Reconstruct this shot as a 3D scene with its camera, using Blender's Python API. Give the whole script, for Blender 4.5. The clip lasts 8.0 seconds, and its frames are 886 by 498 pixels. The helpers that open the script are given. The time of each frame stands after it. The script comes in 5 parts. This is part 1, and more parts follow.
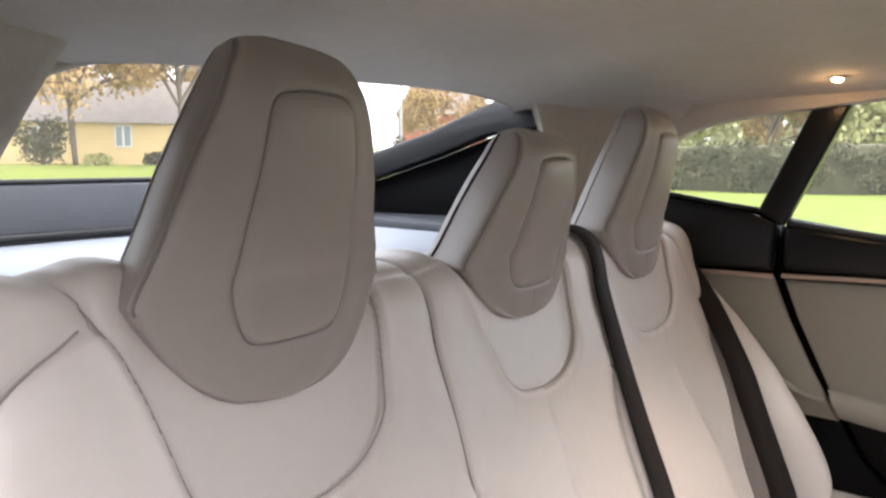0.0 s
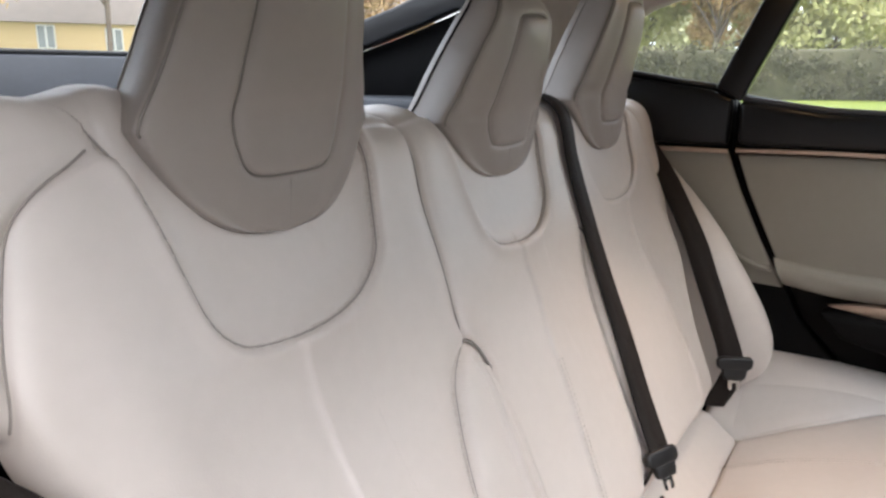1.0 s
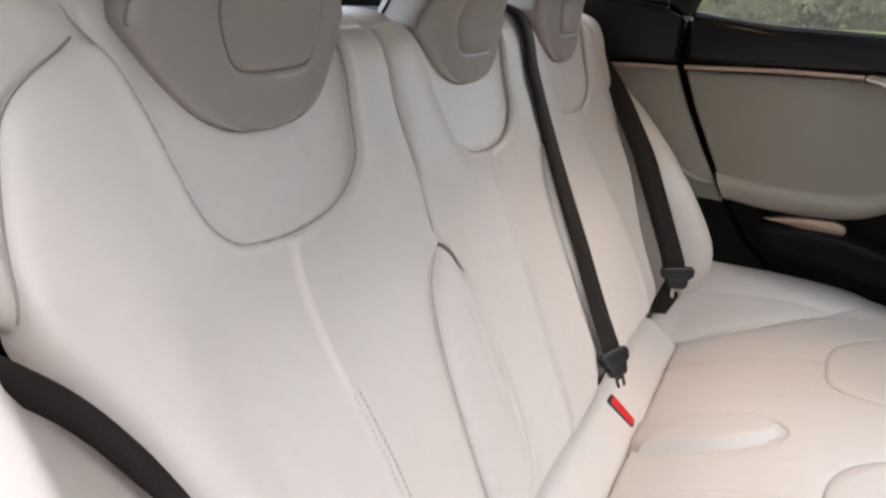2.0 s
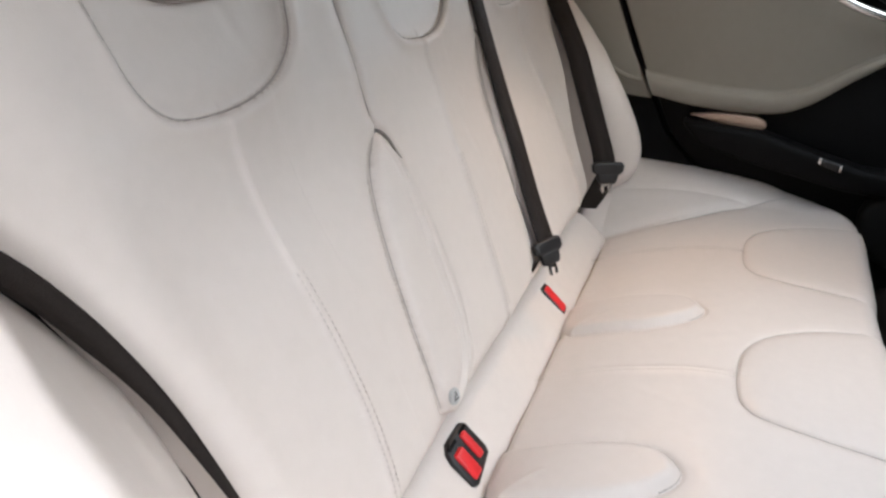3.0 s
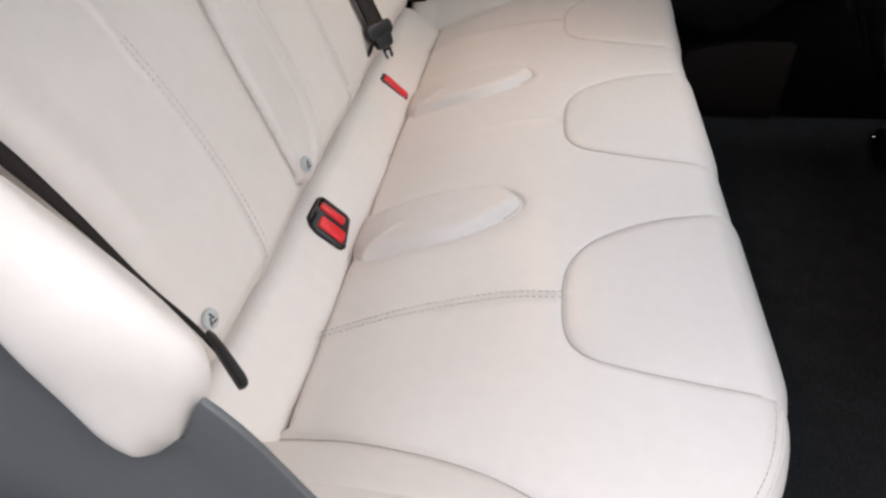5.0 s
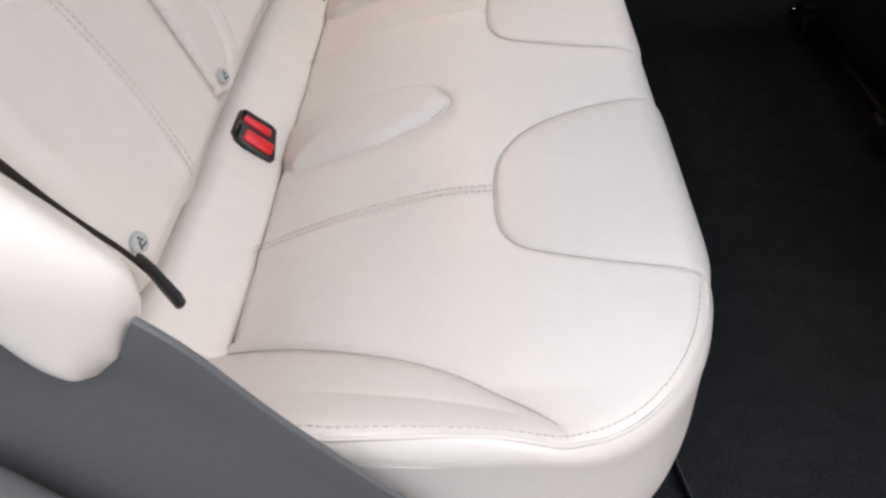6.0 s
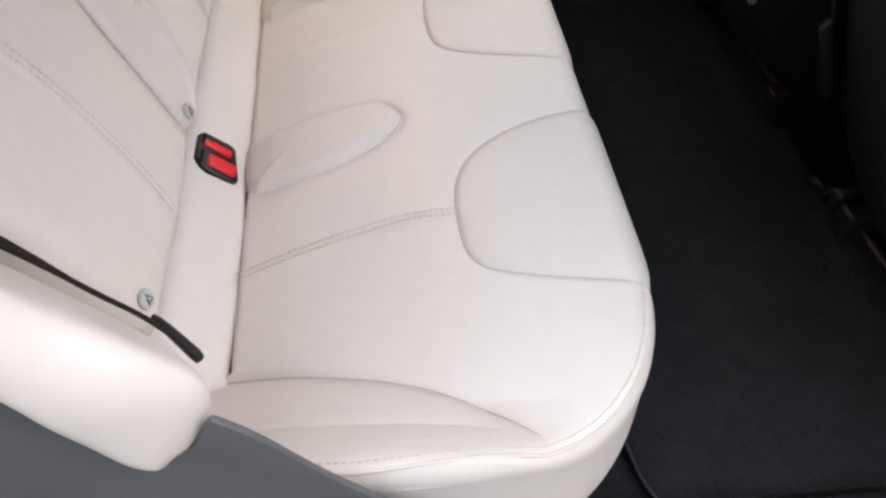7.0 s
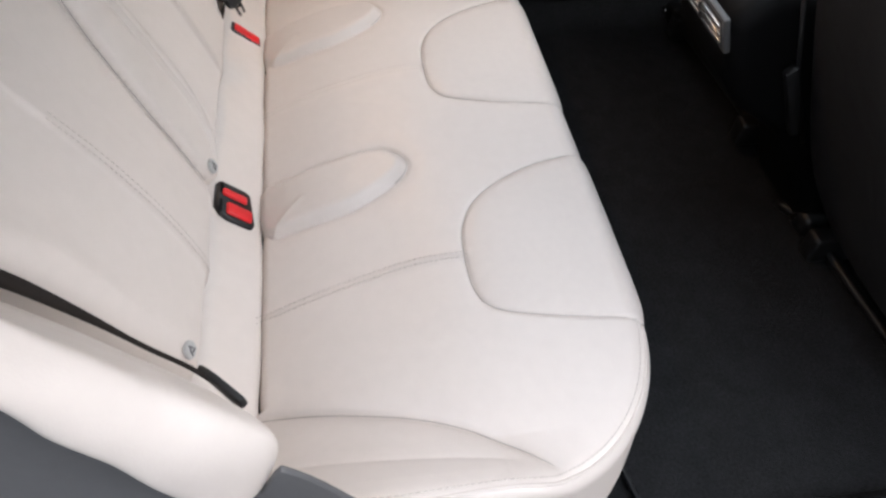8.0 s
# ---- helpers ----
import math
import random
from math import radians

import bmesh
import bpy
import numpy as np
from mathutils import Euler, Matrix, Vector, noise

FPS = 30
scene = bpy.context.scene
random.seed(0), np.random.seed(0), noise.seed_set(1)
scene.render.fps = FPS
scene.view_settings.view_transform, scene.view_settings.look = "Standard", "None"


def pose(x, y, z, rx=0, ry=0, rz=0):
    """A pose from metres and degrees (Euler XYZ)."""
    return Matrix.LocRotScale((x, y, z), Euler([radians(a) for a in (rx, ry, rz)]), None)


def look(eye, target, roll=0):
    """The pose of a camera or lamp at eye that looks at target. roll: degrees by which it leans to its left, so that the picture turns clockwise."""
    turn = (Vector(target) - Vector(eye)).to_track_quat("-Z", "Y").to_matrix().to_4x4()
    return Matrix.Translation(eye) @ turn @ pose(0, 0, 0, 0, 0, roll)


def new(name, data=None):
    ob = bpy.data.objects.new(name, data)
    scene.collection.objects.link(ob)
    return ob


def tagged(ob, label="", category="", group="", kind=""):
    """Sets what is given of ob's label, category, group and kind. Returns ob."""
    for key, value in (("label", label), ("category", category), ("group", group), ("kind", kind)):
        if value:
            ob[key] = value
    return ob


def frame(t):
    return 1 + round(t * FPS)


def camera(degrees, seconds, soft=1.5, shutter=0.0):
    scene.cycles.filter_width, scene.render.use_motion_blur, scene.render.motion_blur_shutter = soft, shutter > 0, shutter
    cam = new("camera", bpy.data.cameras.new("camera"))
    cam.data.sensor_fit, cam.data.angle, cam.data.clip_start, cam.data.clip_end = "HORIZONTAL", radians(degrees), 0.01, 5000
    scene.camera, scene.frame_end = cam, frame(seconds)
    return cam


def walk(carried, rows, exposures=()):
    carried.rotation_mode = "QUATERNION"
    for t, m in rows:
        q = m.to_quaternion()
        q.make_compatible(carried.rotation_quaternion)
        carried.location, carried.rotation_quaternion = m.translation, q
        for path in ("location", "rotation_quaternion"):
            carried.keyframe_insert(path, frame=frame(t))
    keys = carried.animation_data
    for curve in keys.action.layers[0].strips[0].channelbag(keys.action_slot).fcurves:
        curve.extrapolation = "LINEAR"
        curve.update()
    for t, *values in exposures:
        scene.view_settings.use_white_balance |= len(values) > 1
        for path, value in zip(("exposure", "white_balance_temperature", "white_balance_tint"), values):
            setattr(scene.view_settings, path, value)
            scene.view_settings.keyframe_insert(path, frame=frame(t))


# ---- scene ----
cam = camera(62.2, 8.0, 2.6)
PATH = [
    (0, (-0.762, -0.213, 0.991), (0.845, 0.954, 0.763), 0.0),
    (0.5, (-0.784, -0.204, 0.968), (0.84, 0.913, 0.632), 0.3),
    (1, (-0.808, -0.197, 0.935), (0.845, 0.825, 0.462), 0.2),
    (1.2, (-0.819, -0.193, 0.931), (0.84, 0.785, 0.399), 0.5),
    (2.3, (-0.849, -0.162, 0.914), (0.846, 0.613, 0.189), 2.2),
    (2.5, (-0.853, -0.166, 0.911), (0.838, 0.57, 0.136), 2.5),
    (3, (-0.865, -0.172, 0.893), (0.823, 0.451, 0.019), 2.8),
    (3.5, (-0.883, -0.175, 0.876), (0.795, 0.332, -0.086), 3.0),
    (4, (-0.903, -0.187, 0.854), (0.763, 0.224, -0.174), 2.2),
    (4.5, (-0.921, -0.204, 0.842), (0.71, 0.117, -0.27), 0.8),
    (5, (-0.949, -0.216, 0.829), (0.636, -0.006, -0.373), 0.3),
    (5.2, (-0.954, -0.217, 0.816), (0.616, -0.039, -0.411), -0.2),
    (6.3, (-0.954, -0.231, 0.847), (0.432, -0.237, -0.595), -0.6),
    (6.5, (-0.945, -0.205, 0.873), (0.435, -0.272, -0.573), 0.6),
    (7, (-0.934, -0.161, 0.948), (0.345, -0.363, -0.576), 3.7),
    (7.5, (-0.934, -0.132, 0.992), (0.311, -0.413, -0.548), 5.9),
    (8, (-0.94, -0.112, 1.023), (0.344, -0.392, -0.484), 5.1),
]
walk(cam, [(t, look(eye, target, roll)) for t, eye, target, roll in PATH], [(0.0, 0.38, 6400, 15), (1.2, 0.18, 6200, 12), (2.5, 0.14, 6150, 11), (4.0, -0.08, 6190, 11), (8.0, -0.18, 6170, 12)])

# ---- light: bright overcast day, the near door stands open ----
sky_world = bpy.data.worlds.new("overcast_sky")
sky_world.use_nodes = True
scene.world = sky_world
wn = sky_world.node_tree
sky = wn.nodes.new("ShaderNodeTexSky")
sky.sky_type, sky.sun_disc = "NISHITA", False
sky.sun_elevation, sky.sun_rotation = radians(41), radians(193)
sky.air_density, sky.dust_density, sky.ozone_density = 1.0, 4.0, 1.0
wash = wn.nodes.new("ShaderNodeMix")
wash.data_type = "RGBA"
wash.inputs[0].default_value = 0.75
wash.inputs[7].default_value = (9.0, 9.3, 9.6, 1.0)
wn.links.new(sky.outputs[0], wash.inputs[6])
wn.links.new(wash.outputs[2], wn.nodes["Background"].inputs[0])
wn.nodes["Background"].inputs[1].default_value = 0.40
sun_data = bpy.data.lights.new("sun", "SUN")
sun_data.energy, sun_data.angle, sun_data.color = 0.55, radians(50), (1.0, 0.96, 0.9)
sun_lamp = new("sun", sun_data)
sun_lamp.matrix_world = look((-1.3, -5.5, 4.9), (0, 0, 0))


# ---- materials ----
def mat(name, colour, rough=0.5, metal=0.0, vary=0.0, grain=0.0, scale=60.0, bump=0.0, bscale=400.0, bdist=0.001,
        colour2=None, spec=0.5, coat=0.0, sheen=0.0, wrinkle=0.0):
    """A surface with colour variation at two scales and two layers of relief."""
    m = bpy.data.materials.new(name)
    m.use_nodes = True
    nt = m.node_tree
    p = nt.nodes["Principled BSDF"]
    p.inputs["Roughness"].default_value = rough
    p.inputs["Metallic"].default_value = metal
    p.inputs["Specular IOR Level"].default_value = spec
    p.inputs["Coat Weight"].default_value = coat
    p.inputs["Sheen Weight"].default_value = sheen
    co = nt.nodes.new("ShaderNodeTexCoord")
    base = (*colour, 1.0)
    dark = (*(colour2 or [c * (1 - vary) for c in colour]), 1.0)
    big = nt.nodes.new("ShaderNodeTexNoise")
    big.inputs["Scale"].default_value, big.inputs["Detail"].default_value = scale, 5.0
    nt.links.new(co.outputs["Object"], big.inputs["Vector"])
    mix = nt.nodes.new("ShaderNodeMix")
    mix.data_type = "RGBA"
    mix.inputs[6].default_value, mix.inputs[7].default_value = dark, base
    nt.links.new(big.outputs["Fac"], mix.inputs[0])
    fine = nt.nodes.new("ShaderNodeTexNoise")
    fine.inputs["Scale"].default_value, fine.inputs["Detail"].default_value = scale * 9, 3.0
    nt.links.new(co.outputs["Object"], fine.inputs["Vector"])
    tint = nt.nodes.new("ShaderNodeMix")
    tint.data_type, tint.blend_type = "RGBA", "MULTIPLY"
    ramp = nt.nodes.new("ShaderNodeMapRange")
    ramp.inputs[3].default_value, ramp.inputs[4].default_value = 1 - grain, 1 + grain * 0.4
    nt.links.new(fine.outputs["Fac"], ramp.inputs[0])
    tint.inputs[0].default_value = 1.0
    nt.links.new(mix.outputs[2], tint.inputs[6])
    nt.links.new(ramp.outputs[0], tint.inputs[7])
    nt.links.new(tint.outputs[2], p.inputs["Base Color"])
    if bump or wrinkle:
        vo = nt.nodes.new("ShaderNodeTexVoronoi")
        vo.inputs["Scale"].default_value = bscale
        nt.links.new(co.outputs["Object"], vo.inputs["Vector"])
        b1 = nt.nodes.new("ShaderNodeBump")
        b1.inputs["Strength"].default_value, b1.inputs["Distance"].default_value = bump, bdist
        nt.links.new(vo.outputs["Distance"], b1.inputs["Height"])
        wr = nt.nodes.new("ShaderNodeTexNoise")
        wr.inputs["Scale"].default_value, wr.inputs["Detail"].default_value, wr.inputs["Distortion"].default_value = 14.0, 3.0, 1.2
        nt.links.new(co.outputs["Object"], wr.inputs["Vector"])
        b2 = nt.nodes.new("ShaderNodeBump")
        b2.inputs["Strength"].default_value, b2.inputs["Distance"].default_value = wrinkle, 0.01
        nt.links.new(wr.outputs["Fac"], b2.inputs["Height"])
        nt.links.new(b1.outputs[0], b2.inputs["Normal"])
        nt.links.new(b2.outputs[0], p.inputs["Normal"])
    return m


def glow(name, colour, strength):
    m = mat(name, colour)
    p = m.node_tree.nodes["Principled BSDF"]
    p.inputs["Emission Color"].default_value = (*colour, 1)
    p.inputs["Emission Strength"].default_value = strength
    return m


def glass(name, colour=(0.96, 0.98, 0.98), glare=0.0):
    m = bpy.data.materials.new(name)
    m.use_nodes = True
    nt = m.node_tree
    tr, gl, mx = nt.nodes.new("ShaderNodeBsdfTransparent"), nt.nodes.new("ShaderNodeBsdfGlossy"), nt.nodes.new("ShaderNodeMixShader")
    fr = nt.nodes.new("ShaderNodeFresnel")
    fr.inputs[0].default_value = 1.2
    tr.inputs[0].default_value = (*colour, 1)
    gl.inputs["Roughness"].default_value = 0.02
    nt.links.new(fr.outputs[0], mx.inputs[0])
    nt.links.new(tr.outputs[0], mx.inputs[1])
    nt.links.new(gl.outputs[0], mx.inputs[2])
    # translucent share that lays a pale glare veil over the view
    scatter, veil = nt.nodes.new("ShaderNodeBsdfTranslucent"), nt.nodes.new("ShaderNodeMixShader")
    scatter.inputs[0].default_value = (0.95, 0.95, 0.95, 1)
    veil.inputs[0].default_value = glare
    nt.links.new(mx.outputs[0], veil.inputs[1])
    nt.links.new(scatter.outputs[0], veil.inputs[2])
    nt.links.new(veil.outputs[0], nt.nodes["Material Output"].inputs[0])
    return m


CREAM = mat("cream_leather", (0.66, 0.60, 0.555), 0.42, vary=0.05, grain=0.05, scale=7, bump=0.09, bscale=520, bdist=0.0006, wrinkle=0.05)
CREAM_SMOOTH = mat("cream_leather_panel", (0.64, 0.58, 0.535), 0.40, vary=0.05, grain=0.05, scale=9, bump=0.14, bscale=520, bdist=0.0006, wrinkle=0.04)
# Seat leather darkened: the headrests' shade under the roof is in this colour.
CREAM_SHADED = mat("cream_leather_shaded", (0.340, 0.300, 0.271), 0.42, vary=0.06, grain=0.05, scale=9, bump=0.16, bscale=520, bdist=0.0006, wrinkle=0.05)
# Two tube colours that paint the shade lying in the seam grooves.
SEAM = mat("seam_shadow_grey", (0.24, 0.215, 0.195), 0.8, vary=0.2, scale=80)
SEAM_SOFT = mat("soft_seam_shade", (0.36, 0.325, 0.295), 0.7, vary=0.1, scale=80)
THREAD = mat("pale_thread", (0.55, 0.50, 0.46), 0.7, vary=0.1, scale=300)
PIPE = mat("cream_piping", (0.62, 0.565, 0.52), 0.45, vary=0.06, scale=40, bump=0.1)
WEB = mat("seat_belt_webbing", (0.022, 0.0172, 0.015), 0.7, spec=0.2, vary=0.25, grain=0.4, scale=40, bump=0.4, bscale=900, bdist=0.0006)
SATIN = mat("satin_black_trim", (0.006, 0.0065, 0.008), 0.30, spec=0.3, vary=0.2, grain=0.15, scale=20, bump=0.06, bscale=700)
BLACK = mat("black_plastic", (0.012, 0.012, 0.013), 0.42, vary=0.3, grain=0.2, scale=20, bump=0.15, bscale=700)
BLACK_SOFT = mat("black_soft_trim", (0.0035, 0.0035, 0.004), 0.6, vary=0.3, grain=0.2, scale=15, bump=0.2, bscale=600, spec=0.12)
BLACK_LEATHER = mat("black_leather", (0.022, 0.021, 0.022), 0.38, vary=0.3, grain=0.2, scale=15, bump=0.3, bscale=450, wrinkle=0.1)
CARPET = mat("black_carpet", (0.042, 0.042, 0.044), 0.95, vary=0.5, grain=0.7, scale=25, bump=0.9, bscale=500, bdist=0.003, spec=0.1)
GREY = mat("grey_jamb_paint", (0.105, 0.105, 0.108), 0.5, vary=0.12, grain=0.1, scale=12, bump=0.08, bscale=500)
SLATE = mat("slate_trim", (0.06, 0.065, 0.075), 0.5, vary=0.2, grain=0.15, scale=12, bump=0.1, bscale=600)
SHELF = mat("grey_shelf_cover", (0.36, 0.385, 0.43), 0.55, vary=0.1, grain=0.12, scale=18, bump=0.2, bscale=500)
LINER = mat("beige_headliner_cloth", (0.54, 0.485, 0.42), 0.95, vary=0.20, grain=0.14, scale=6, bump=0.4, bscale=900, bdist=0.0008, spec=0.1, sheen=0.2)
CARD = mat("beige_door_card_leather", (0.27, 0.25, 0.212), 0.5, vary=0.08, grain=0.06, scale=8, bump=0.2, bscale=480, wrinkle=0.05)
WOOD = mat("pale_wood_trim", (0.60, 0.45, 0.36), 0.35, vary=0.4, grain=0.3, scale=40, coat=0.3)
CHROME = mat("brushed_chrome", (0.75, 0.74, 0.72), 0.22, metal=1.0, vary=0.1, scale=60)
RED = mat("red_button", (0.68, 0.018, 0.022), 0.35, vary=0.08, scale=60)
BADGE = mat("pale_grey_badge", (0.44, 0.44, 0.43), 0.35, vary=0.1, scale=200)
BADGE_INK = mat("dark_grey_print", (0.06, 0.06, 0.065), 0.5)
GLASS = glass("clear_glass")
# Glass with the outdoor glare mixed in as a faint white veil.
GLARE_GLASS = glass("glare_glass", glare=0.018)
LED = glow("warm_lamp_lens", (1.0, 0.60, 0.26), 260.0)
BODY = mat("dark_car_paint", (0.03, 0.033, 0.04), 0.25, vary=0.05, coat=0.6)


# ---- mesh tools ----
def thing(name, label, category, at=(0, 0, 0), group="", kind=""):
    ob = new(name)
    ob.empty_display_size = 0.02
    ob.location = at
    return tagged(ob, label, category, group, kind)


def part(name, data, material, parent=None, label=""):
    """Links (verts, faces[, normals]) or a bmesh as one mesh object, given in world places, under a parent."""
    me = bpy.data.meshes.new(name)
    normals = None
    if isinstance(data, tuple):
        me.from_pydata([tuple(map(float, v)) for v in data[0]], [], [tuple(map(int, f)) for f in data[1]])
        normals = data[2] if len(data) > 2 else None
        me.polygons.foreach_set("use_smooth", [True] * len(me.polygons))
    else:
        data.to_mesh(me)
        data.free()
    me.materials.append(material)
    me.update()
    if normals is not None:
        me.normals_split_custom_set_from_vertices([tuple(map(float, n)) for n in normals])
    ob = new(name, me)
    if parent is not None:
        ob.parent = parent
        where = Vector(parent.location)
        if parent.parent:
            where = where + parent.parent.location
        me.transform(Matrix.Translation(-where))
    if label:
        tagged(ob, label)
    return ob


def spline(pts, n=60, closed=False):
    """A smooth curve through the points, evenly spaced."""
    p = np.array(pts, float)
    k = len(p)
    out = []
    for i in range(k if closed else k - 1):
        a, b = p[i], p[(i + 1) % k]
        a0 = p[i - 1] if (closed or i) else 2 * a - b
        b1 = p[(i + 2) % k] if (closed or i + 2 < k) else 2 * b - a
        for t in np.linspace(0, 1, 16, endpoint=False):
            out.append(0.5 * (2 * a + (b - a0) * t + (2 * a0 - 5 * a + 4 * b - b1) * t * t + (3 * a - 3 * b + b1 - a0) * t ** 3))
    out.append(p[0] if closed else p[-1])
    out = np.array(out)
    s = np.concatenate([[0], np.cumsum(np.linalg.norm(np.diff(out, axis=0), axis=1))])
    q = np.linspace(0, s[-1], n)
    return np.stack([np.interp(q, s, out[:, c]) for c in range(out.shape[1])], 1)


def curve_of(xs, ys):
    """A smooth function through a few values."""
    c = spline(list(zip(xs, ys)), 300)
    o = np.argsort(c[:, 0])
    return lambda v: np.interp(v, c[o, 0], c[o, 1])


def gap(Q, line):
    """The distance of each place to a line of points."""
    flat = Q.reshape(-1, 2)
    best = np.full(len(flat), 9.0)
    lo, hi = line.min(0) - 0.06, line.max(0) + 0.06
    near = np.where(((flat > lo) & (flat < hi)).all(1))[0]
    sub = flat[near]
    d = np.full(len(sub), 9.0)
    for a, b in zip(line[:-1], line[1:]):
        ab = b - a
        t = np.clip(((sub - a) @ ab) / max(ab @ ab, 1e-12), 0, 1)
        d = np.minimum(d, np.linalg.norm(sub - a - t[:, None] * ab, axis=1))
    best[near] = d
    return best.reshape(Q.shape[:-1])


def within(Q, line):
    """Which places lie inside a closed line."""
    x, y = Q[..., 0], Q[..., 1]
    inside = np.zeros(x.shape, bool)
    for a, b in zip(line, np.roll(line, -1, 0)):
        cross = (a[1] > y) != (b[1] > y)
        with np.errstate(divide="ignore", invalid="ignore"):
            inside ^= cross & (x < (b[0] - a[0]) * (y - a[1]) / (b[1] - a[1]) + a[0])
    return inside


def drape(line, Q, P, N, lift):
    """Lays a flat line on a shaped sheet."""
    flat, p, nn = Q.reshape(-1, 2), P.reshape(-1, 3), N.reshape(-1, 3)
    out = []
    for a in line:
        box = np.where((np.abs(flat[:, 0] - a[0]) < 0.006) & (np.abs(flat[:, 1] - a[1]) < 0.006))[0]
        if not len(box):
            continue
        w = np.exp(-(np.linalg.norm(flat[box] - a, axis=1) / 0.0026) ** 2) + 1e-9
        w /= w.sum()
        out.append((p[box] * w[:, None]).sum(0) + (nn[box] * w[:, None]).sum(0) * lift)
    out = np.array(out)
    for _ in range(3):
        out[1:-1] = (out[:-2] + 2 * out[1:-1] + out[2:]) / 4
    return out


def facing(P, flip=False):
    n = np.cross(np.gradient(P, axis=0), np.gradient(P, axis=1))
    n /= np.linalg.norm(n, axis=-1, keepdims=True) + 1e-12
    return -n if flip else n


def quads(n, m, flip=False):
    i, j = np.meshgrid(np.arange(n - 1), np.arange(m - 1), indexing="ij")
    a = i * m + j
    f = np.stack([a, a + m, a + m + 1, a + 1], -1)
    return f[..., ::-1] if flip else f


def pieces(P, N, flip, marks):
    """Cuts a grid of places into (verts, faces, normals) by a number for each face."""
    n, m = P.shape[:2]
    f = quads(n, m, flip).reshape(-1, 4)
    out = {}
    for k in np.unique(marks):
        ff = f[marks.reshape(-1) == k]
        used, inv = np.unique(ff, return_inverse=True)
        out[int(k)] = (P.reshape(-1, 3)[used], inv.reshape(-1, 4), N.reshape(-1, 3)[used])
    return out


def tube(pts, r, sides=8):
    p = np.array(pts, float)
    t = np.gradient(p, axis=0)
    t /= np.linalg.norm(t, axis=1, keepdims=True) + 1e-12
    up = np.array([0.31, 0.2, 0.93])
    a = np.cross(t, up)
    a /= np.linalg.norm(a, axis=1, keepdims=True) + 1e-12
    b = np.cross(t, a)
    ang = np.linspace(0, 2 * math.pi, sides, endpoint=False)
    ring = p[:, None] + r * (np.cos(ang)[None, :, None] * a[:, None] + np.sin(ang)[None, :, None] * b[:, None])
    k = len(p)
    f = [(i * sides + j, i * sides + (j + 1) % sides, (i + 1) * sides + (j + 1) % sides, (i + 1) * sides + j) for i in range(k - 1) for j in range(sides)]
    f += [tuple(range(sides))[::-1], tuple((k - 1) * sides + j for j in range(sides))]
    return ring.reshape(-1, 3), f


def merged(items):
    v, f, o = [], [], 0
    for a, b in items:
        v.extend(a)
        f.extend([[i + o for i in q] for q in b])
        o += len(a)
    return np.array(v), f


def dashes(pts, length=0.0042, pause=0.0022, r=0.0006):
    """A row of short stitches along a line."""
    s = np.concatenate([[0], np.cumsum(np.linalg.norm(np.diff(pts, axis=0), axis=1))])
    out, q = [], 0.0
    while q + length < s[-1]:
        ends = [[np.interp(v, s, pts[:, c]) for c in range(3)] for v in (q, q + length)]
        out.append(tube(np.array([ends[0], ends[1]]), r, 5))
        q += length + pause
    return merged(out)


def ribbon(centre, across, thick=0.0014):
    """A woven strap: a centre line, and the vector from it to one edge at each place."""
    c, a = np.array(centre, float), np.array(across, float)
    t = np.gradient(c, axis=0)
    n = np.cross(t, a)
    n /= np.linalg.norm(n, axis=1, keepdims=True) + 1e-12
    steps = [(-1, 1), (-0.5, 1.25), (0, 1.3), (0.5, 1.25), (1, 1), (1, -1), (0, -1.2), (-1, -1)]
    ring = np.stack([c + a * u + n * thick * w for u, w in steps], 1)
    k, m = len(c), len(steps)
    f = [(i * m + j, i * m + (j + 1) % m, (i + 1) * m + (j + 1) % m, (i + 1) * m + j) for i in range(k - 1) for j in range(m)]
    f += [tuple(range(m))[::-1], tuple((k - 1) * m + j for j in range(m))]
    return ring.reshape(-1, 3), f


def smooth_bm(bm, angle=35):
    for f in bm.faces:
        f.smooth = True
    for e in bm.edges:
        if len(e.link_faces) == 2 and e.calc_face_angle(0) > radians(angle):
            e.smooth = False
    return bm


def block(size, m=None, bevel=0.003, segments=3):
    """A bevelled block of that size, laid by the pose m."""
    bm = bmesh.new()
    bmesh.ops.create_cube(bm, size=1, matrix=Matrix.Diagonal((*size, 1)))
    if bevel:
        bmesh.ops.bevel(bm, geom=bm.edges[:], offset=bevel, segments=segments, profile=0.5, affect="EDGES")
    if m is not None:
        bm.transform(m)
    return smooth_bm(bm)


def slab(outline, x0, x1, axis="x", bevel=0.004, segments=2):
    """A plate: an outline in the two other axes, thick from x0 to x1."""
    bm = bmesh.new()
    place = {"x": lambda a, b, c: (c, a, b), "y": lambda a, b, c: (a, c, b), "z": lambda a, b, c: (a, b, c)}[axis]
    vs = [bm.verts.new(place(a, b, x0)) for a, b in outline]
    face = bm.faces.new(vs)
    r = bmesh.ops.extrude_face_region(bm, geom=[face])
    d = Vector(place(0, 0, x1 - x0))
    bmesh.ops.translate(bm, verts=[v for v in r["geom"] if isinstance(v, bmesh.types.BMVert)], vec=d)
    bmesh.ops.recalc_face_normals(bm, faces=bm.faces[:])
    if bevel:
        rim = [e for e in bm.edges if len(e.link_faces) == 2 and e.calc_face_angle(0) > radians(50)]
        bmesh.ops.bevel(bm, geom=rim, offset=bevel, segments=segments, profile=0.5, affect="EDGES", clamp_overlap=True)
    return smooth_bm(bm)


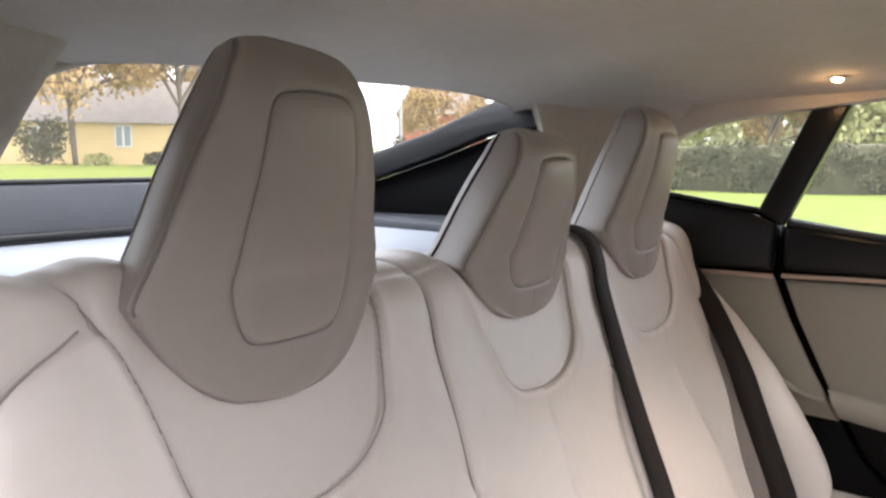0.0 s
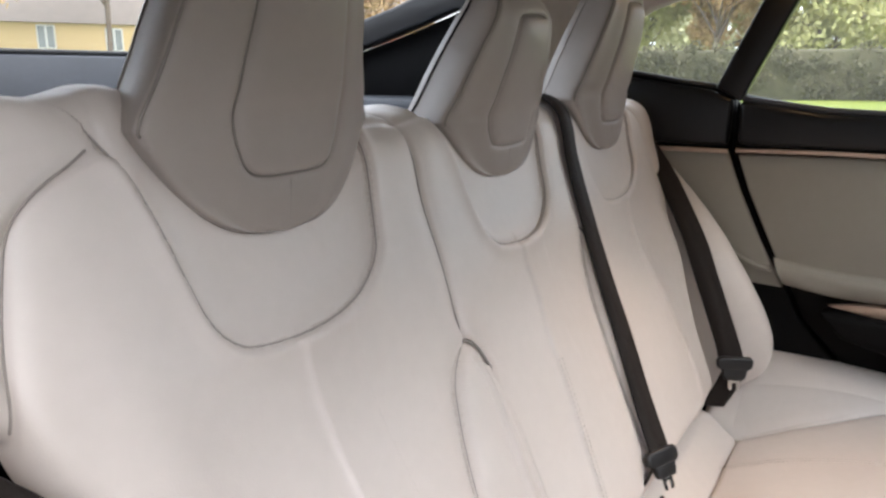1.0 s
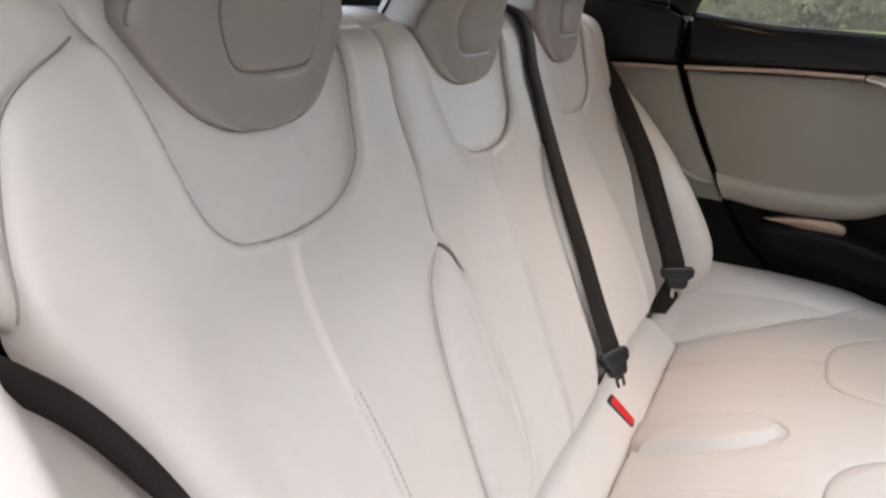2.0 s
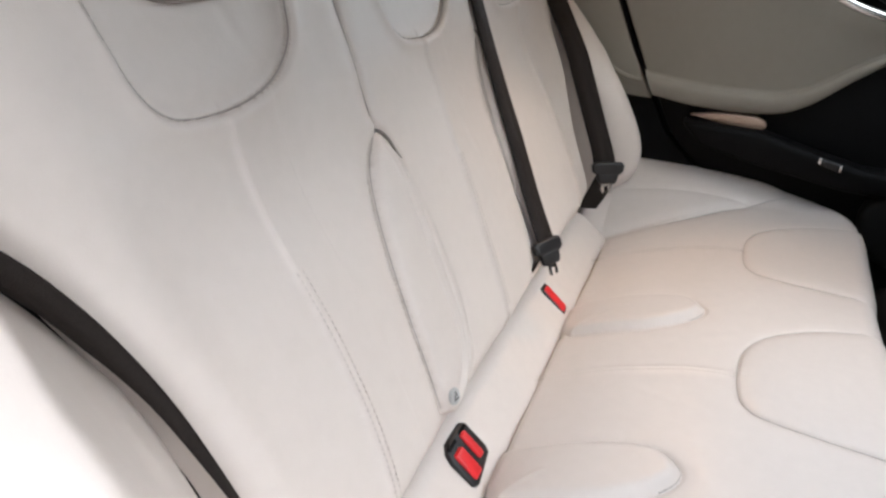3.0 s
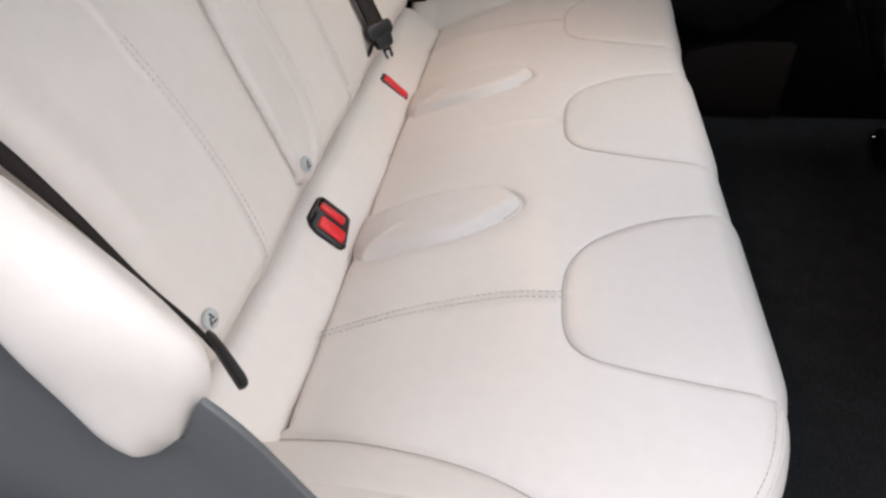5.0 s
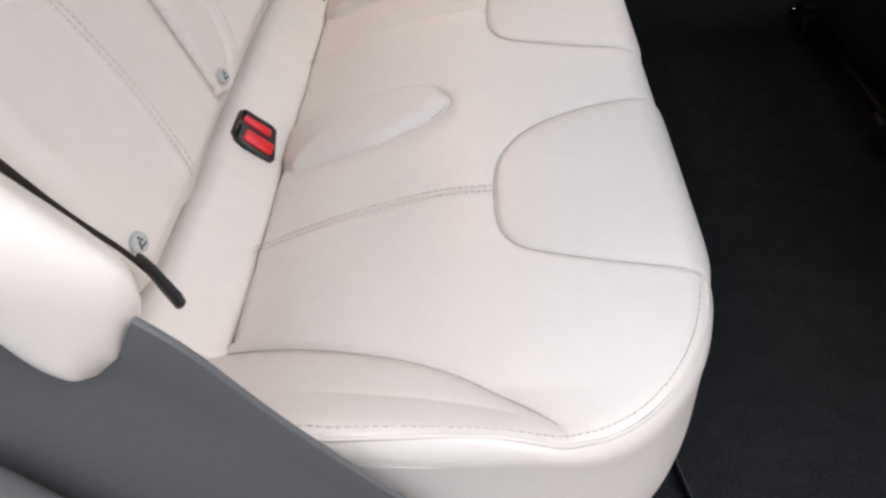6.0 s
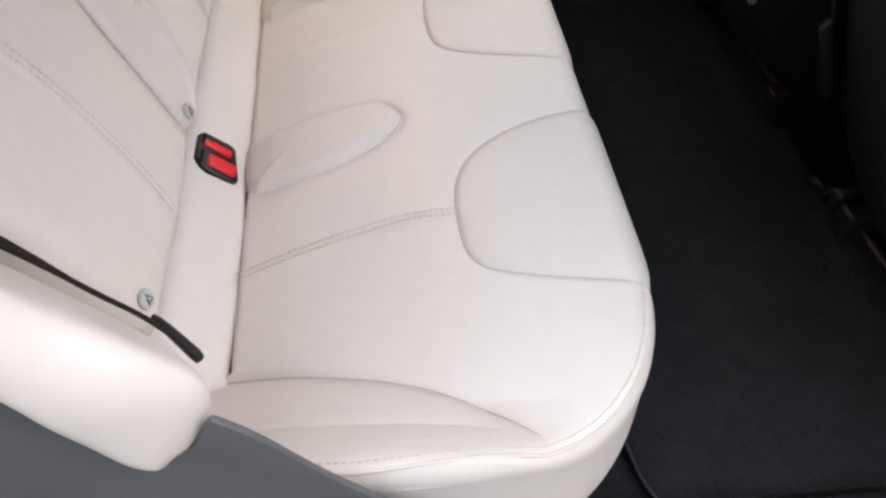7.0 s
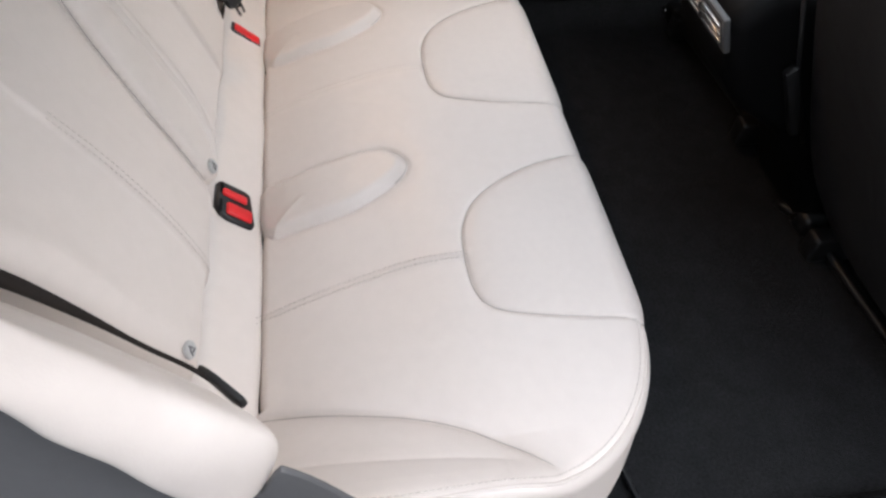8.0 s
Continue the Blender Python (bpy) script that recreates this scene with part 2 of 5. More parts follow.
def rod(a, b, r, segments=20, r2=None):
    bm = bmesh.new()
    a, b = Vector(a), Vector(b)
    bmesh.ops.create_cone(bm, cap_ends=True, segments=segments, radius1=r, radius2=r if r2 is None else r2, depth=(b - a).length)
    bm.transform(Matrix.Translation((a + b) / 2) @ (b - a).to_track_quat("Z", "Y").to_matrix().to_4x4())
    return smooth_bm(bm)


def patch(rows, flip=False, n=None, m=None):
    """A smooth sheet through rows of points."""
    rows = [spline(r, m or 40) for r in rows]
    cols = np.stack([spline([r[j] for r in rows], n or 40) for j in range(len(rows[0]))], 1)
    return cols, quads(*cols.shape[:2], flip).reshape(-1, 4)


def thick_patch(rows, depth, flip=False, n=40, m=40):
    """A sheet through rows of points with a back face `depth` behind it."""
    P, _ = patch(rows, flip, n, m)
    N = facing(P, flip)
    a, b = P.shape[:2]
    back = P - N * depth
    v = np.concatenate([P.reshape(-1, 3), back.reshape(-1, 3)])
    f = [tuple(q) for q in quads(a, b, not flip).reshape(-1, 4)] + [tuple(q + a * b) for q in quads(a, b, flip).reshape(-1, 4)]
    loop = [i * b for i in range(a)] + [(a - 1) * b + j for j in range(1, b)] + [i * b + b - 1 for i in range(a - 2, -1, -1)] + list(range(b - 2, 0, -1))
    f += [(i, j, j + a * b, i + a * b) for i, j in zip(loop, loop[1:] + loop[:1])]
    return v, f


# ================= rear seat cushion =================
HALF = 0.700
top_z = curve_of([-0.60, -0.475, -0.44, -0.36, -0.27, -0.20, -0.10, -0.018, 0.03], [0.356, 0.359, 0.360, 0.3575, 0.353, 0.345, 0.323, 0.290, 0.270])


def half_of(x):
    return np.where(np.asarray(x) > 0, 0.722, HALF)


def front_y(x):
    begin = np.where(x > 0, 0.54, 0.42)
    u = np.clip((np.abs(x) - begin) / (half_of(x) - begin), 0, 1)
    return -0.460 - 0.010 * np.clip((x - 0.25) / 0.25, 0, 1) + np.where(x > 0, 0.12, 0.29) * (1 - (1 - u ** 2.6) ** (1 / 2.6))


side_x = curve_of([-0.335, -0.31, -0.300, -0.272, -0.226, -0.178, -0.123, -0.02, 0.06], [0.70, 0.668, 0.650, 0.625, 0.600, 0.580, 0.564, 0.538, 0.53])
far_side_x = curve_of([-0.345, -0.303, -0.22, -0.15, -0.08, 0.0, 0.06], [0.69, 0.664, 0.612, 0.562, 0.528, 0.505, 0.50])
edge_z = curve_of([-0.47, -0.40, -0.34, -0.28, -0.17, -0.05, 0.08], [0.352, 0.362, 0.374, 0.387, 0.396, 0.398, 0.398])


def seat_z(x, y):
    ends = np.clip((np.abs(x) - 0.42) / 0.25, 0, 1)
    flat = top_z(np.minimum(y, 0.0)) - np.where(x > 0, 0.0, 0.012) * ends ** 2 * np.clip(-y / 0.3, 0, 1)
    sx = np.minimum(np.where(x > 0, far_side_x(y), side_x(y)), half_of(x) - 0.085)
    t = np.clip((np.abs(x) - sx) / (half_of(x) - 0.012 - sx), 0, 1)
    front = np.clip((y + np.where(x > 0, 0.47, 0.42)) / 0.17, 0, 1)
    return flat + np.maximum(edge_z(y) - flat, 0) * t ** 1.25 * (front * front * (3 - 2 * front))


def panel_line(c, w):
    """The outline of a front thigh panel: rounded at the back, flaring to the front edge."""
    return spline([(c + a * w, b) for a, b in ((-0.142, -0.50), (-0.134, -0.43), (-0.122, -0.355), (-0.110, -0.303), (-0.099, -0.278), (-0.072, -0.2635), (-0.012, -0.261), (0.034, -0.268), (0.079, -0.297),
                                               (0.119, -0.360), (0.138, -0.427), (0.150, -0.50))], 90)


def channel_line(c):
    """The outline of a raised tongue-shaped pad running forward from the crease."""
    return spline([(c + a, b) for a, b in ((0.045, 0.0), (0.043, -0.02), (0.044, -0.057), (0.052, -0.106), (0.056, -0.165), (0.048, -0.192), (0.024, -0.210), (0.003, -0.207), (-0.017, -0.189),
                                           (-0.034, -0.161), (-0.049, -0.124), (-0.055, -0.068), (-0.056, -0.030), (-0.037, -0.012), (-0.018, 0.0))], 90)


def build_cushion():
    nx, ny = 820, 290
    u = np.linspace(-1, 1, nx)
    xs = half_of(u) * (np.sin(u * math.pi / 2) * 0.35 + u * 0.65)
    s = np.linspace(0, 1, ny) ** 0.9
    x = np.repeat(xs[:, None], ny, 1)
    y0, y1 = -0.011 + 0.065 * np.clip((np.abs(xs)[:, None] - np.where(xs > 0, 0.495, 0.525)[:, None]) / 0.02, 0, 1), front_y(xs)[:, None]
    y = y0 + (y1 - y0) * s[None, :]
    Q = np.stack([x, y], -1)
    rim = np.concatenate([[(-HALF, 0.07)], np.stack([xs, front_y(xs)], 1), [(xs[-1], 0.07)]])
    behind = np.clip((y0 - y) / 0.012, 0, 1)
    d = gap(Q, rim)
    d = np.where(d > 8, 1.0, d)
    R = 0.034 - 0.008 * np.clip((np.abs(x) - 0.45) / 0.12, 0, 1)
    k = np.clip(d / R, 0, 1)
    z = seat_z(x, y) - R * (1 - np.sqrt(np.maximum(0, 1 - (1 - k) ** 2)))
    z = z - 0.016 * (1 - np.sqrt(np.maximum(0, 1 - (1 - behind) ** 2)))
    P = np.stack([x, y, z], -1)
    N = facing(P, True)
    panels = [panel_line(-0.360, 1.0), panel_line(0.034, 1.05), panel_line(0.432, 1.07)]
    channels = [channel_line(-0.222), channel_line(0.156)]
    bolsters = [spline([(-a, b) for a, b in ((0.53, 0.06), (0.538, -0.02), (0.564, -0.123), (0.580, -0.178), (0.600, -0.226), (0.625, -0.268), (0.650, -0.296), (0.672, -0.314))], 60),
                spline([(0.50, 0.06), (0.505, 0.0), (0.528, -0.08), (0.562, -0.15), (0.612, -0.22), (0.664, -0.303), (0.688, -0.338)], 60)]
    ridges = [spline([(c0, 0.0), (c0 + 0.006, -0.07), (c0 + 0.016, -0.14), (c0 + 0.025, -0.20), (c0 + 0.026, -0.262)], 60) for c0 in (-0.405, -0.022, 0.385)]
    disp = np.zeros(x.shape)
    for line in panels:
        g = gap(Q, line)
        disp += np.where(within(Q, line), 0.0034 * (1 - np.exp(-g / 0.012)), 0.0)
        disp -= 0.0017 * np.exp(-(g / 0.0028) ** 2) + 0.0008 * np.exp(-(g / 0.010) ** 2)
    for line in channels:
        g = gap(Q, line)
        inn = within(Q, line)
        slope = np.clip((0.01 - y) / 0.06, 0, 1)
        disp += np.where(inn, 0.0095 * (1 - np.exp(-(g / 0.008) ** 2)) * slope, 0.0)
        disp -= 0.0030 * slope * np.exp(-(g / 0.0042) ** 2)
        disp -= np.where(~inn, 0.0030 * np.exp(-(g / 0.016) ** 2) * slope, 0.0)
        low = line[:, 0].min()
        fold = spline([(low, -0.026), (low + 0.018, -0.042), (low + 0.035, -0.059), (low + 0.046, -0.072)], 30)
        d2 = gap(Q, fold)
        disp += np.where(inn, 0.0016 * np.exp(-(d2 / 0.004) ** 2), 0.0)
    for line in bolsters:
        g = gap(Q, line)
        disp -= (0.0030 * np.exp(-(g / 0.0040) ** 2) + 0.0040 * np.exp(-(g / 0.014) ** 2)) * np.clip((y + 0.33) / 0.07, 0.15, 1) * np.clip(d / 0.035, 0.1, 1)
        out = (np.abs(x) > np.abs(np.interp(y, line[::-1, 1], line[::-1, 0]))) & (np.sign(x) == np.sign(line[0, 0]))
        disp += np.where(out, 0.004 * (1 - np.exp(-np.minimum(g, 0.05) / 0.02)), 0.0) * np.clip((y + 0.33) / 0.08, 0, 1) * np.clip(d / 0.035, 0, 1)
    g = gap(Q, bolsters[1])
    disp -= 0.007 * np.exp(-(g / 0.028) ** 2) * np.clip((y + 0.20) / 0.12, 0, 1) * np.clip((x - np.interp(y, bolsters[1][::-1, 1], bolsters[1][::-1, 0])) / 0.01, 0, 1)
    for line in ridges:
        g = gap(Q, line)
        disp += 0.0016 * np.exp(-(g / 0.007) ** 2) - 0.0022 * np.exp(-(g / 0.0014) ** 2)
    for sx in (-1, 1):
        crease = spline([(sx * 0.628, 0.02), (sx * 0.632, -0.075), (sx * 0.640, -0.172), (sx * 0.648, -0.265)], 40)
        g = gap(Q, crease)
        disp -= 0.0007 * np.exp(-(g / 0.003) ** 2) + 0.0011 * np.exp(-(g / 0.010) ** 2)
    # a broad dish under each place, and a few soft creases where people sit
    for c in (-0.385, 0.385):
        disp -= 0.006 * np.exp(-((x - c) / 0.10) ** 2 - ((y + 0.14) / 0.09) ** 2)
    for i in range(26):
        cx, cy, an = random.uniform(-0.6, 0.6), random.uniform(-0.4, -0.03), random.uniform(0, 3.1)
        a = (x - cx) * math.cos(an) + (y - cy) * math.sin(an)
        b = -(x - cx) * math.sin(an) + (y - cy) * math.cos(an)
        disp += random.choice((-1, 1)) * 0.0006 * np.exp(-(a / 0.035) ** 2 - (b / 0.008) ** 2)
    disp *= np.clip(d / 0.004, 0, 1)
    P = P + N * disp[..., None]
    N = facing(P, True)
    cen = (Q[:-1, :-1] + Q[1:, 1:]) / 2
    marks = np.zeros(cen.shape[:2], int)
    for i, line in enumerate(panels):
        marks[within(cen, line)] = 1 + i
    for i, line in enumerate(channels):
        marks[within(cen, line)] = 4 + i
    for i, line in enumerate(bolsters):
        edge = np.abs(np.interp(cen[..., 1], line[::-1, 1], line[::-1, 0]))
        side = (np.sign(cen[..., 0]) == (-1, 1)[i]) & (np.abs(cen[..., 0]) > edge) & (cen[..., 1] > (-0.308, -0.332)[i])
        marks[side] = 6 + i
    seat = thing("rear_seat_cushion", "cream leather rear bench cushion with stitched panels", "car seat", (0, -0.2, 0.2))
    names = {0: "cushion_cover", 1: "thigh_panel", 2: "thigh_panel", 3: "thigh_panel", 4: "channel_panel", 5: "channel_panel", 6: "side_panel", 7: "side_panel"}
    for k, data in pieces(P, N, True, marks).items():
        part(names[k], data, CREAM if k in (0, 6, 7) else CREAM_SMOOTH, seat)
    # the upright skirt below the edge
    loop = np.concatenate([P[0, :, :], P[1:-1, -1, :], P[-1, ::-1, :]])
    mid = np.array([0, -0.16])
    away = loop[:, :2] - mid
    away /= np.linalg.norm(away, axis=1, keepdims=True)
    rings = []
    for q in np.linspace(0, 1, 14):
        zz = loop[:, 2] * (1 - q) + 0.175 * q
        bulge = 0.050 * q ** 2 * (1 - q)
        rings.append(np.column_stack([loop[:, :2] + away * bulge, zz]))
    S = np.stack(rings, 0)
    part("skirt", (S.reshape(-1, 3), quads(*S.shape[:2], False).reshape(-1, 4)), CREAM, seat)

    def on(line, up=0.0):
        return np.column_stack([line, seat_z(line[:, 0], line[:, 1]) + up])
    for line in panels:
        keep = line[(line[:, 1] > front_y(line[:, 0]) + 0.012)]
        part("seam", tube(drape(keep, Q, P, N, 0.0003), 0.0004, 6), SEAM_SOFT, seat)
    for line in channels:
        part("seam", tube(drape(line[12:50], Q, P, N, 0.0004), 0.0006, 6), SEAM_SOFT, seat)
    for line in bolsters:
        part("seam", tube(drape(line[4:], Q, P, N, 0.0002), 0.0005, 6), SEAM_SOFT, seat)
    for line in ridges:
        pts = on(line, 0.0007)
        for off in (-0.0042, 0.0042):
            part("stitching", dashes(pts + np.array([off, 0, 0])), THREAD, seat)
    # piping round both outer corners
    for sx in (-1, 1):
        end = float(half_of(sx))
        xs2 = np.linspace(0.505, end, 60) * sx
        rail = np.concatenate([np.column_stack([xs2, front_y(xs2)]), np.column_stack([np.full(24, sx * end), np.linspace(float(front_y(np.array(sx * end))) + 0.012, 0.03, 24)])])
        rail = spline(rail[::4], 200)
        along = np.gradient(rail, axis=0)
        along /= np.linalg.norm(along, axis=1, keepdims=True)
        inward = np.column_stack([-along[:, 1], along[:, 0]]) * sx
        part("piping", tube(drape(rail + inward * 0.0095, Q, P, N, 0.0004), 0.0019, 8), PIPE, seat)
        part("stitching", dashes(drape(rail + inward * 0.0165, Q, P, N, 0.0004)), THREAD, seat)
    return seat


build_cushion()
base = thing("bench_plinth", "black plastic plinth under the rear bench", "plinth", (0, -0.2, 0))
part("shell", slab([(-0.60, 0.10), (0.60, 0.10), (0.60, -0.36), (0.52, -0.415), (-0.52, -0.415), (-0.60, -0.36)], 0.0, 0.235, "z", 0.02, 3), BLACK_SOFT, base)


# ================= gap pad between cushion and backrest =================
def build_gap_pad():
    pad = thing("gap_pad", "pale leather filler strip between seat cushion and backrest", "seat trim", (0, 0.02, 0.3))
    prof = spline([(-0.006, 0.255), (-0.0125, 0.272), (-0.010, 0.284), (0.012, 0.302), (0.031, 0.317), (0.044, 0.326), (0.060, 0.328), (0.090, 0.320)], 40)
    n = 240
    xs = np.linspace(-0.552, 0.512, n)
    P = np.zeros((n, 40, 3))
    for i, x in enumerate(xs):
        e = min((x + 0.552), (0.512 - x))
        drop = 0.012 * (1 - math.sqrt(max(0, 1 - (1 - min(e / 0.012, 1)) ** 2)))
        wob = 0.0014 * math.sin(x * 21) + 0.0011 * math.sin(x * 47 + 1)
        P[i] = np.column_stack([np.full(40, x), prof[:, 0] + drop * 0.6 + wob, prof[:, 1] - drop])
    P[:, :, 2] -= 0.003 * np.exp(-((P[:, :, 0] + 0.222) / 0.05) ** 2)
    for name, a, b in (("front_hem", 0, 12), ("pad_cover", 11, 40)):
        part(name, (P[:, a:b].reshape(-1, 3), quads(n, b - a, False).reshape(-1, 4)), CREAM, pad)
    for i in (0, n - 1):
        part("end_cap", tube(P[i, 4:34], 0.0022, 8), CREAM, pad)
    return pad


build_gap_pad()

# ================= backrest =================
PROFILE = spline([(0.110, 0.338), (0.074, 0.342), (0.050, 0.356), (0.0390, 0.381), (0.0425, 0.41), (0.100, 0.532), (0.160, 0.652), (0.190, 0.735), (0.216, 0.800),
                  (0.228, 0.845), (0.239, 0.869), (0.258, 0.885), (0.290, 0.893), (0.322, 0.893), (0.350, 0.886), (0.362, 0.86)], 360)
CREST = int(np.argmax(PROFILE[:, 1]))
back_y = lambda z: np.interp(z, PROFILE[42:CREST, 1], PROFILE[42:CREST, 0])
half_back = curve_of([0.30, 0.45, 0.52, 0.58, 0.65, 0.71, 0.76, 0.83, 0.92], [0.545, 0.545, 0.546, 0.555, 0.585, 0.618, 0.638, 0.652, 0.665])

half_far = curve_of([0.30, 0.45, 0.52, 0.58, 0.65, 0.71, 0.76, 0.83, 0.92], [0.500, 0.506, 0.530, 0.560, 0.606, 0.648, 0.672, 0.684, 0.684])


def pocket_line(c, w=1.0):
    """The collar panel under a headrest."""
    return spline([(c + a * w, b) for a, b in ((-0.160, 0.93), (-0.150, 0.905), (-0.137, 0.878), (-0.124, 0.850), (-0.111, 0.808), (-0.101, 0.763), (-0.084, 0.741), (-0.060, 0.733), (-0.014, 0.730),
                                               (0.031, 0.734), (0.066, 0.745), (0.098, 0.767), (0.111, 0.792), (0.121, 0.845), (0.126, 0.895), (0.130, 0.93))], 120)


def lens_line(sx):
    return spline([(sx * a, b) for a, b in ((0.188, 0.664), (0.210, 0.650), (0.226, 0.630), (0.236, 0.606), (0.247, 0.576), (0.257, 0.542), (0.266, 0.500), (0.272, 0.450), (0.275, 0.410), (0.268, 0.388),
                                            (0.238, 0.383), (0.196, 0.386), (0.170, 0.400), (0.156, 0.430), (0.148, 0.475), (0.146, 0.521), (0.150, 0.575), (0.156, 0.618), (0.166, 0.645), (0.176, 0.658))], 120, closed=True)


def build_backrest():
    m = 800
    nz = len(PROFILE)
    u = np.linspace(-1, 1, m)
    zz = PROFILE[:, 1]
    hb = half_back(zz)
    hb = np.where(u[:, None] > 0, half_far(zz)[None, :], hb[None, :])
    x = u[:, None] * hb
    y = np.repeat(PROFILE[None, :, 0], m, 0).copy()
    z = np.repeat(PROFILE[None, :, 1], m, 0).copy()
    edge = hb - np.abs(x)
    R = 0.03
    k = np.clip(edge / R, 0, 1)
    y = y + R * 1.3 * (1 - np.sqrt(np.maximum(0, 1 - (1 - k) ** 2)))
    out = np.clip((np.abs(x) - 0.5) / 0.16, 0, 1) ** 2 * np.clip((z - 0.7) / 0.15, 0, 1)
    rise = np.clip((-x - 0.41) / 0.06, 0, 1)
    crown = np.clip((z - 0.879) / 0.014, 0, 1)
    z = z + np.where(x > 0, -0.010, 0.0) * out + (0.036 - 0.20 * np.clip(-x - 0.48, 0, 0.10)) * rise ** 2 * (3 - 2 * rise) * crown ** 2 * (3 - 2 * crown)
    P = np.stack([x, y, z], -1)
    N = facing(P, False)
    Q = np.stack([x, np.repeat(PROFILE[None, :, 1], m, 0)], -1)
    over = np.arange(nz)[None, :] > CREST
    Q[..., 1] = np.where(over, 2 * PROFILE[CREST, 1] - Q[..., 1], Q[..., 1])
    curl = [(-0.562, 0.904), (-0.546, 0.8955), (-0.531, 0.891), (-0.519, 0.887), (-0.511, 0.880), (-0.506, 0.869)]
    near_pocket = spline(curl + [tuple(p) for p in pocket_line(-0.376)[18::3]], 120)
    pockets = [near_pocket, pocket_line(0.014, 0.93), pocket_line(0.390)]
    far_lens = spline([(0.178, 0.718), (0.171, 0.69), (0.157, 0.637), (0.146, 0.590), (0.138, 0.545), (0.133, 0.497), (0.134, 0.425), (0.150, 0.405), (0.168, 0.43), (0.176, 0.50), (0.181, 0.58), (0.186, 0.64), (0.187, 0.69)], 110, closed=True)
    lenses = [lens_line(-1), far_lens]
    shoulders = [spline([(sx * a, b) for a, b in ((0.509, 0.883), (0.529, 0.880), (0.554, 0.872), (0.577, 0.858), (0.591, 0.842), (0.599, 0.818), (0.609, 0.785), (0.617, 0.755), (0.626, 0.716), (0.64, 0.66))], 60) for sx in (-1, 1)]
    split = spline([(-0.172, 1.1), (-0.172, 0.90), (-0.171, 0.86), (-0.176, 0.78), (-0.182, 0.72), (-0.186, 0.69), (-0.188, 0.664)], 60)
    split_far = spline([(0.216, 1.1), (0.212, 0.90), (0.202, 0.80), (0.188, 0.745), (0.179, 0.718)], 60)
    collar = spline([(-0.248, 0.884), (-0.172, 0.884), (-0.112, 0.886)], 30)
    ridges = [spline([(c, 0.728), (c + 0.003, 0.66), (c + 0.004, 0.60), (c + 0.003, 0.53), (c, 0.46), (c - 0.006, 0.40), (c - 0.008, 0.36)], 80) for c in (-0.397, 0.405)]
    ridges.insert(1, spline([(-0.010, 0.728), (-0.008, 0.67), (-0.022, 0.62), (-0.032, 0.56), (-0.040, 0.50), (-0.046, 0.40)], 80))
    disp = np.zeros(x.shape)
    zq = Q[..., 1]
    for line, sunk in zip(pockets, (0.010, 0.009, 0.009)):
        g = gap(Q, line)
        inn = within(Q, line)
        disp -= np.where(inn, sunk * (1 - np.exp(-g / 0.010)), 0)
        disp -= 0.0045 * np.exp(-(g / 0.0045) ** 2)
        disp += np.where(~inn, 0.0048 * np.exp(-(g / 0.014) ** 2), 0)
    for line in lenses:
        g = gap(Q, line)
        inn = within(Q, line)
        hood = np.concatenate([line[-10:], line[:2]])
        disp += np.where(inn, 0.0070 * (1 - np.exp(-g / 0.007)) * (1 - 0.8 * np.exp(-(gap(Q, hood) / 0.022) ** 2)), 0)
        disp += np.where(inn, 0, 0.0080 * np.exp(-(gap(Q, hood) / 0.014) ** 2))
        disp -= 0.0034 * np.exp(-(g / 0.0034) ** 2)
        disp -= np.where(~inn, 0.0050 * np.exp(-(g / 0.016) ** 2), 0)
    for sx, lens in ((-1, lenses[0]),):
        fold = spline([(sx * a, b) for a, b in ((0.188, 0.640), (0.186, 0.609), (0.190, 0.575), (0.193, 0.534), (0.194, 0.467), (0.205, 0.428), (0.222, 0.407), (0.262, 0.382))], 60)
        g = gap(Q, fold)
        beyond = np.abs(x) < np.interp(zq, fold[::-1, 1], np.abs(fold[::-1, 0]))
        disp += np.where(within(Q, lens), 0.0022 * np.exp(-(g / 0.0030) ** 2) - 0.0016 * np.exp(-((g - 0.008) / 0.003) ** 2) - np.where(beyond, 0.0030 * (1 - np.exp(-g / 0.004)), 0.0), 0)
        welt = spline([(sx * a, b) for a, b in ((0.163, 0.628), (0.157, 0.605), (0.160, 0.531), (0.168, 0.465), (0.188, 0.427), (0.205, 0.408))], 50)
        gw = gap(Q, welt)
        disp += 0.0022 * np.exp(-(gw / 0.0026) ** 2) - 0.0012 * np.exp(-((gw - 0.007) / 0.0025) ** 2)
    for line in shoulders:
        g = gap(Q, line)
        disp -= 0.0035 * np.exp(-(g / 0.0035) ** 2) + 0.005 * np.exp(-(g / 0.012) ** 2)
    g = gap(Q, split)
    disp -= 0.008 * np.exp(-(g / 0.0035) ** 2) + 0.004 * np.exp(-(g / 0.016) ** 2)
    g = gap(Q, split_far)
    disp -= 0.006 * np.exp(-(g / 0.0035) ** 2) + 0.004 * np.exp(-(g / 0.016) ** 2)
    disp -= 0.003 * np.exp(-(gap(Q, collar) / 0.003) ** 2)
    for line in ridges:
        g = gap(Q, line)
        right = x > np.interp(zq, line[::-1, 1], line[::-1, 0])
        disp += np.where(right, 0.0040 * np.exp(-g / 0.030), 0.0040 * np.exp(-(g / 0.0045) ** 2)) * np.clip((0.745 - zq) / 0.03, 0, 1)
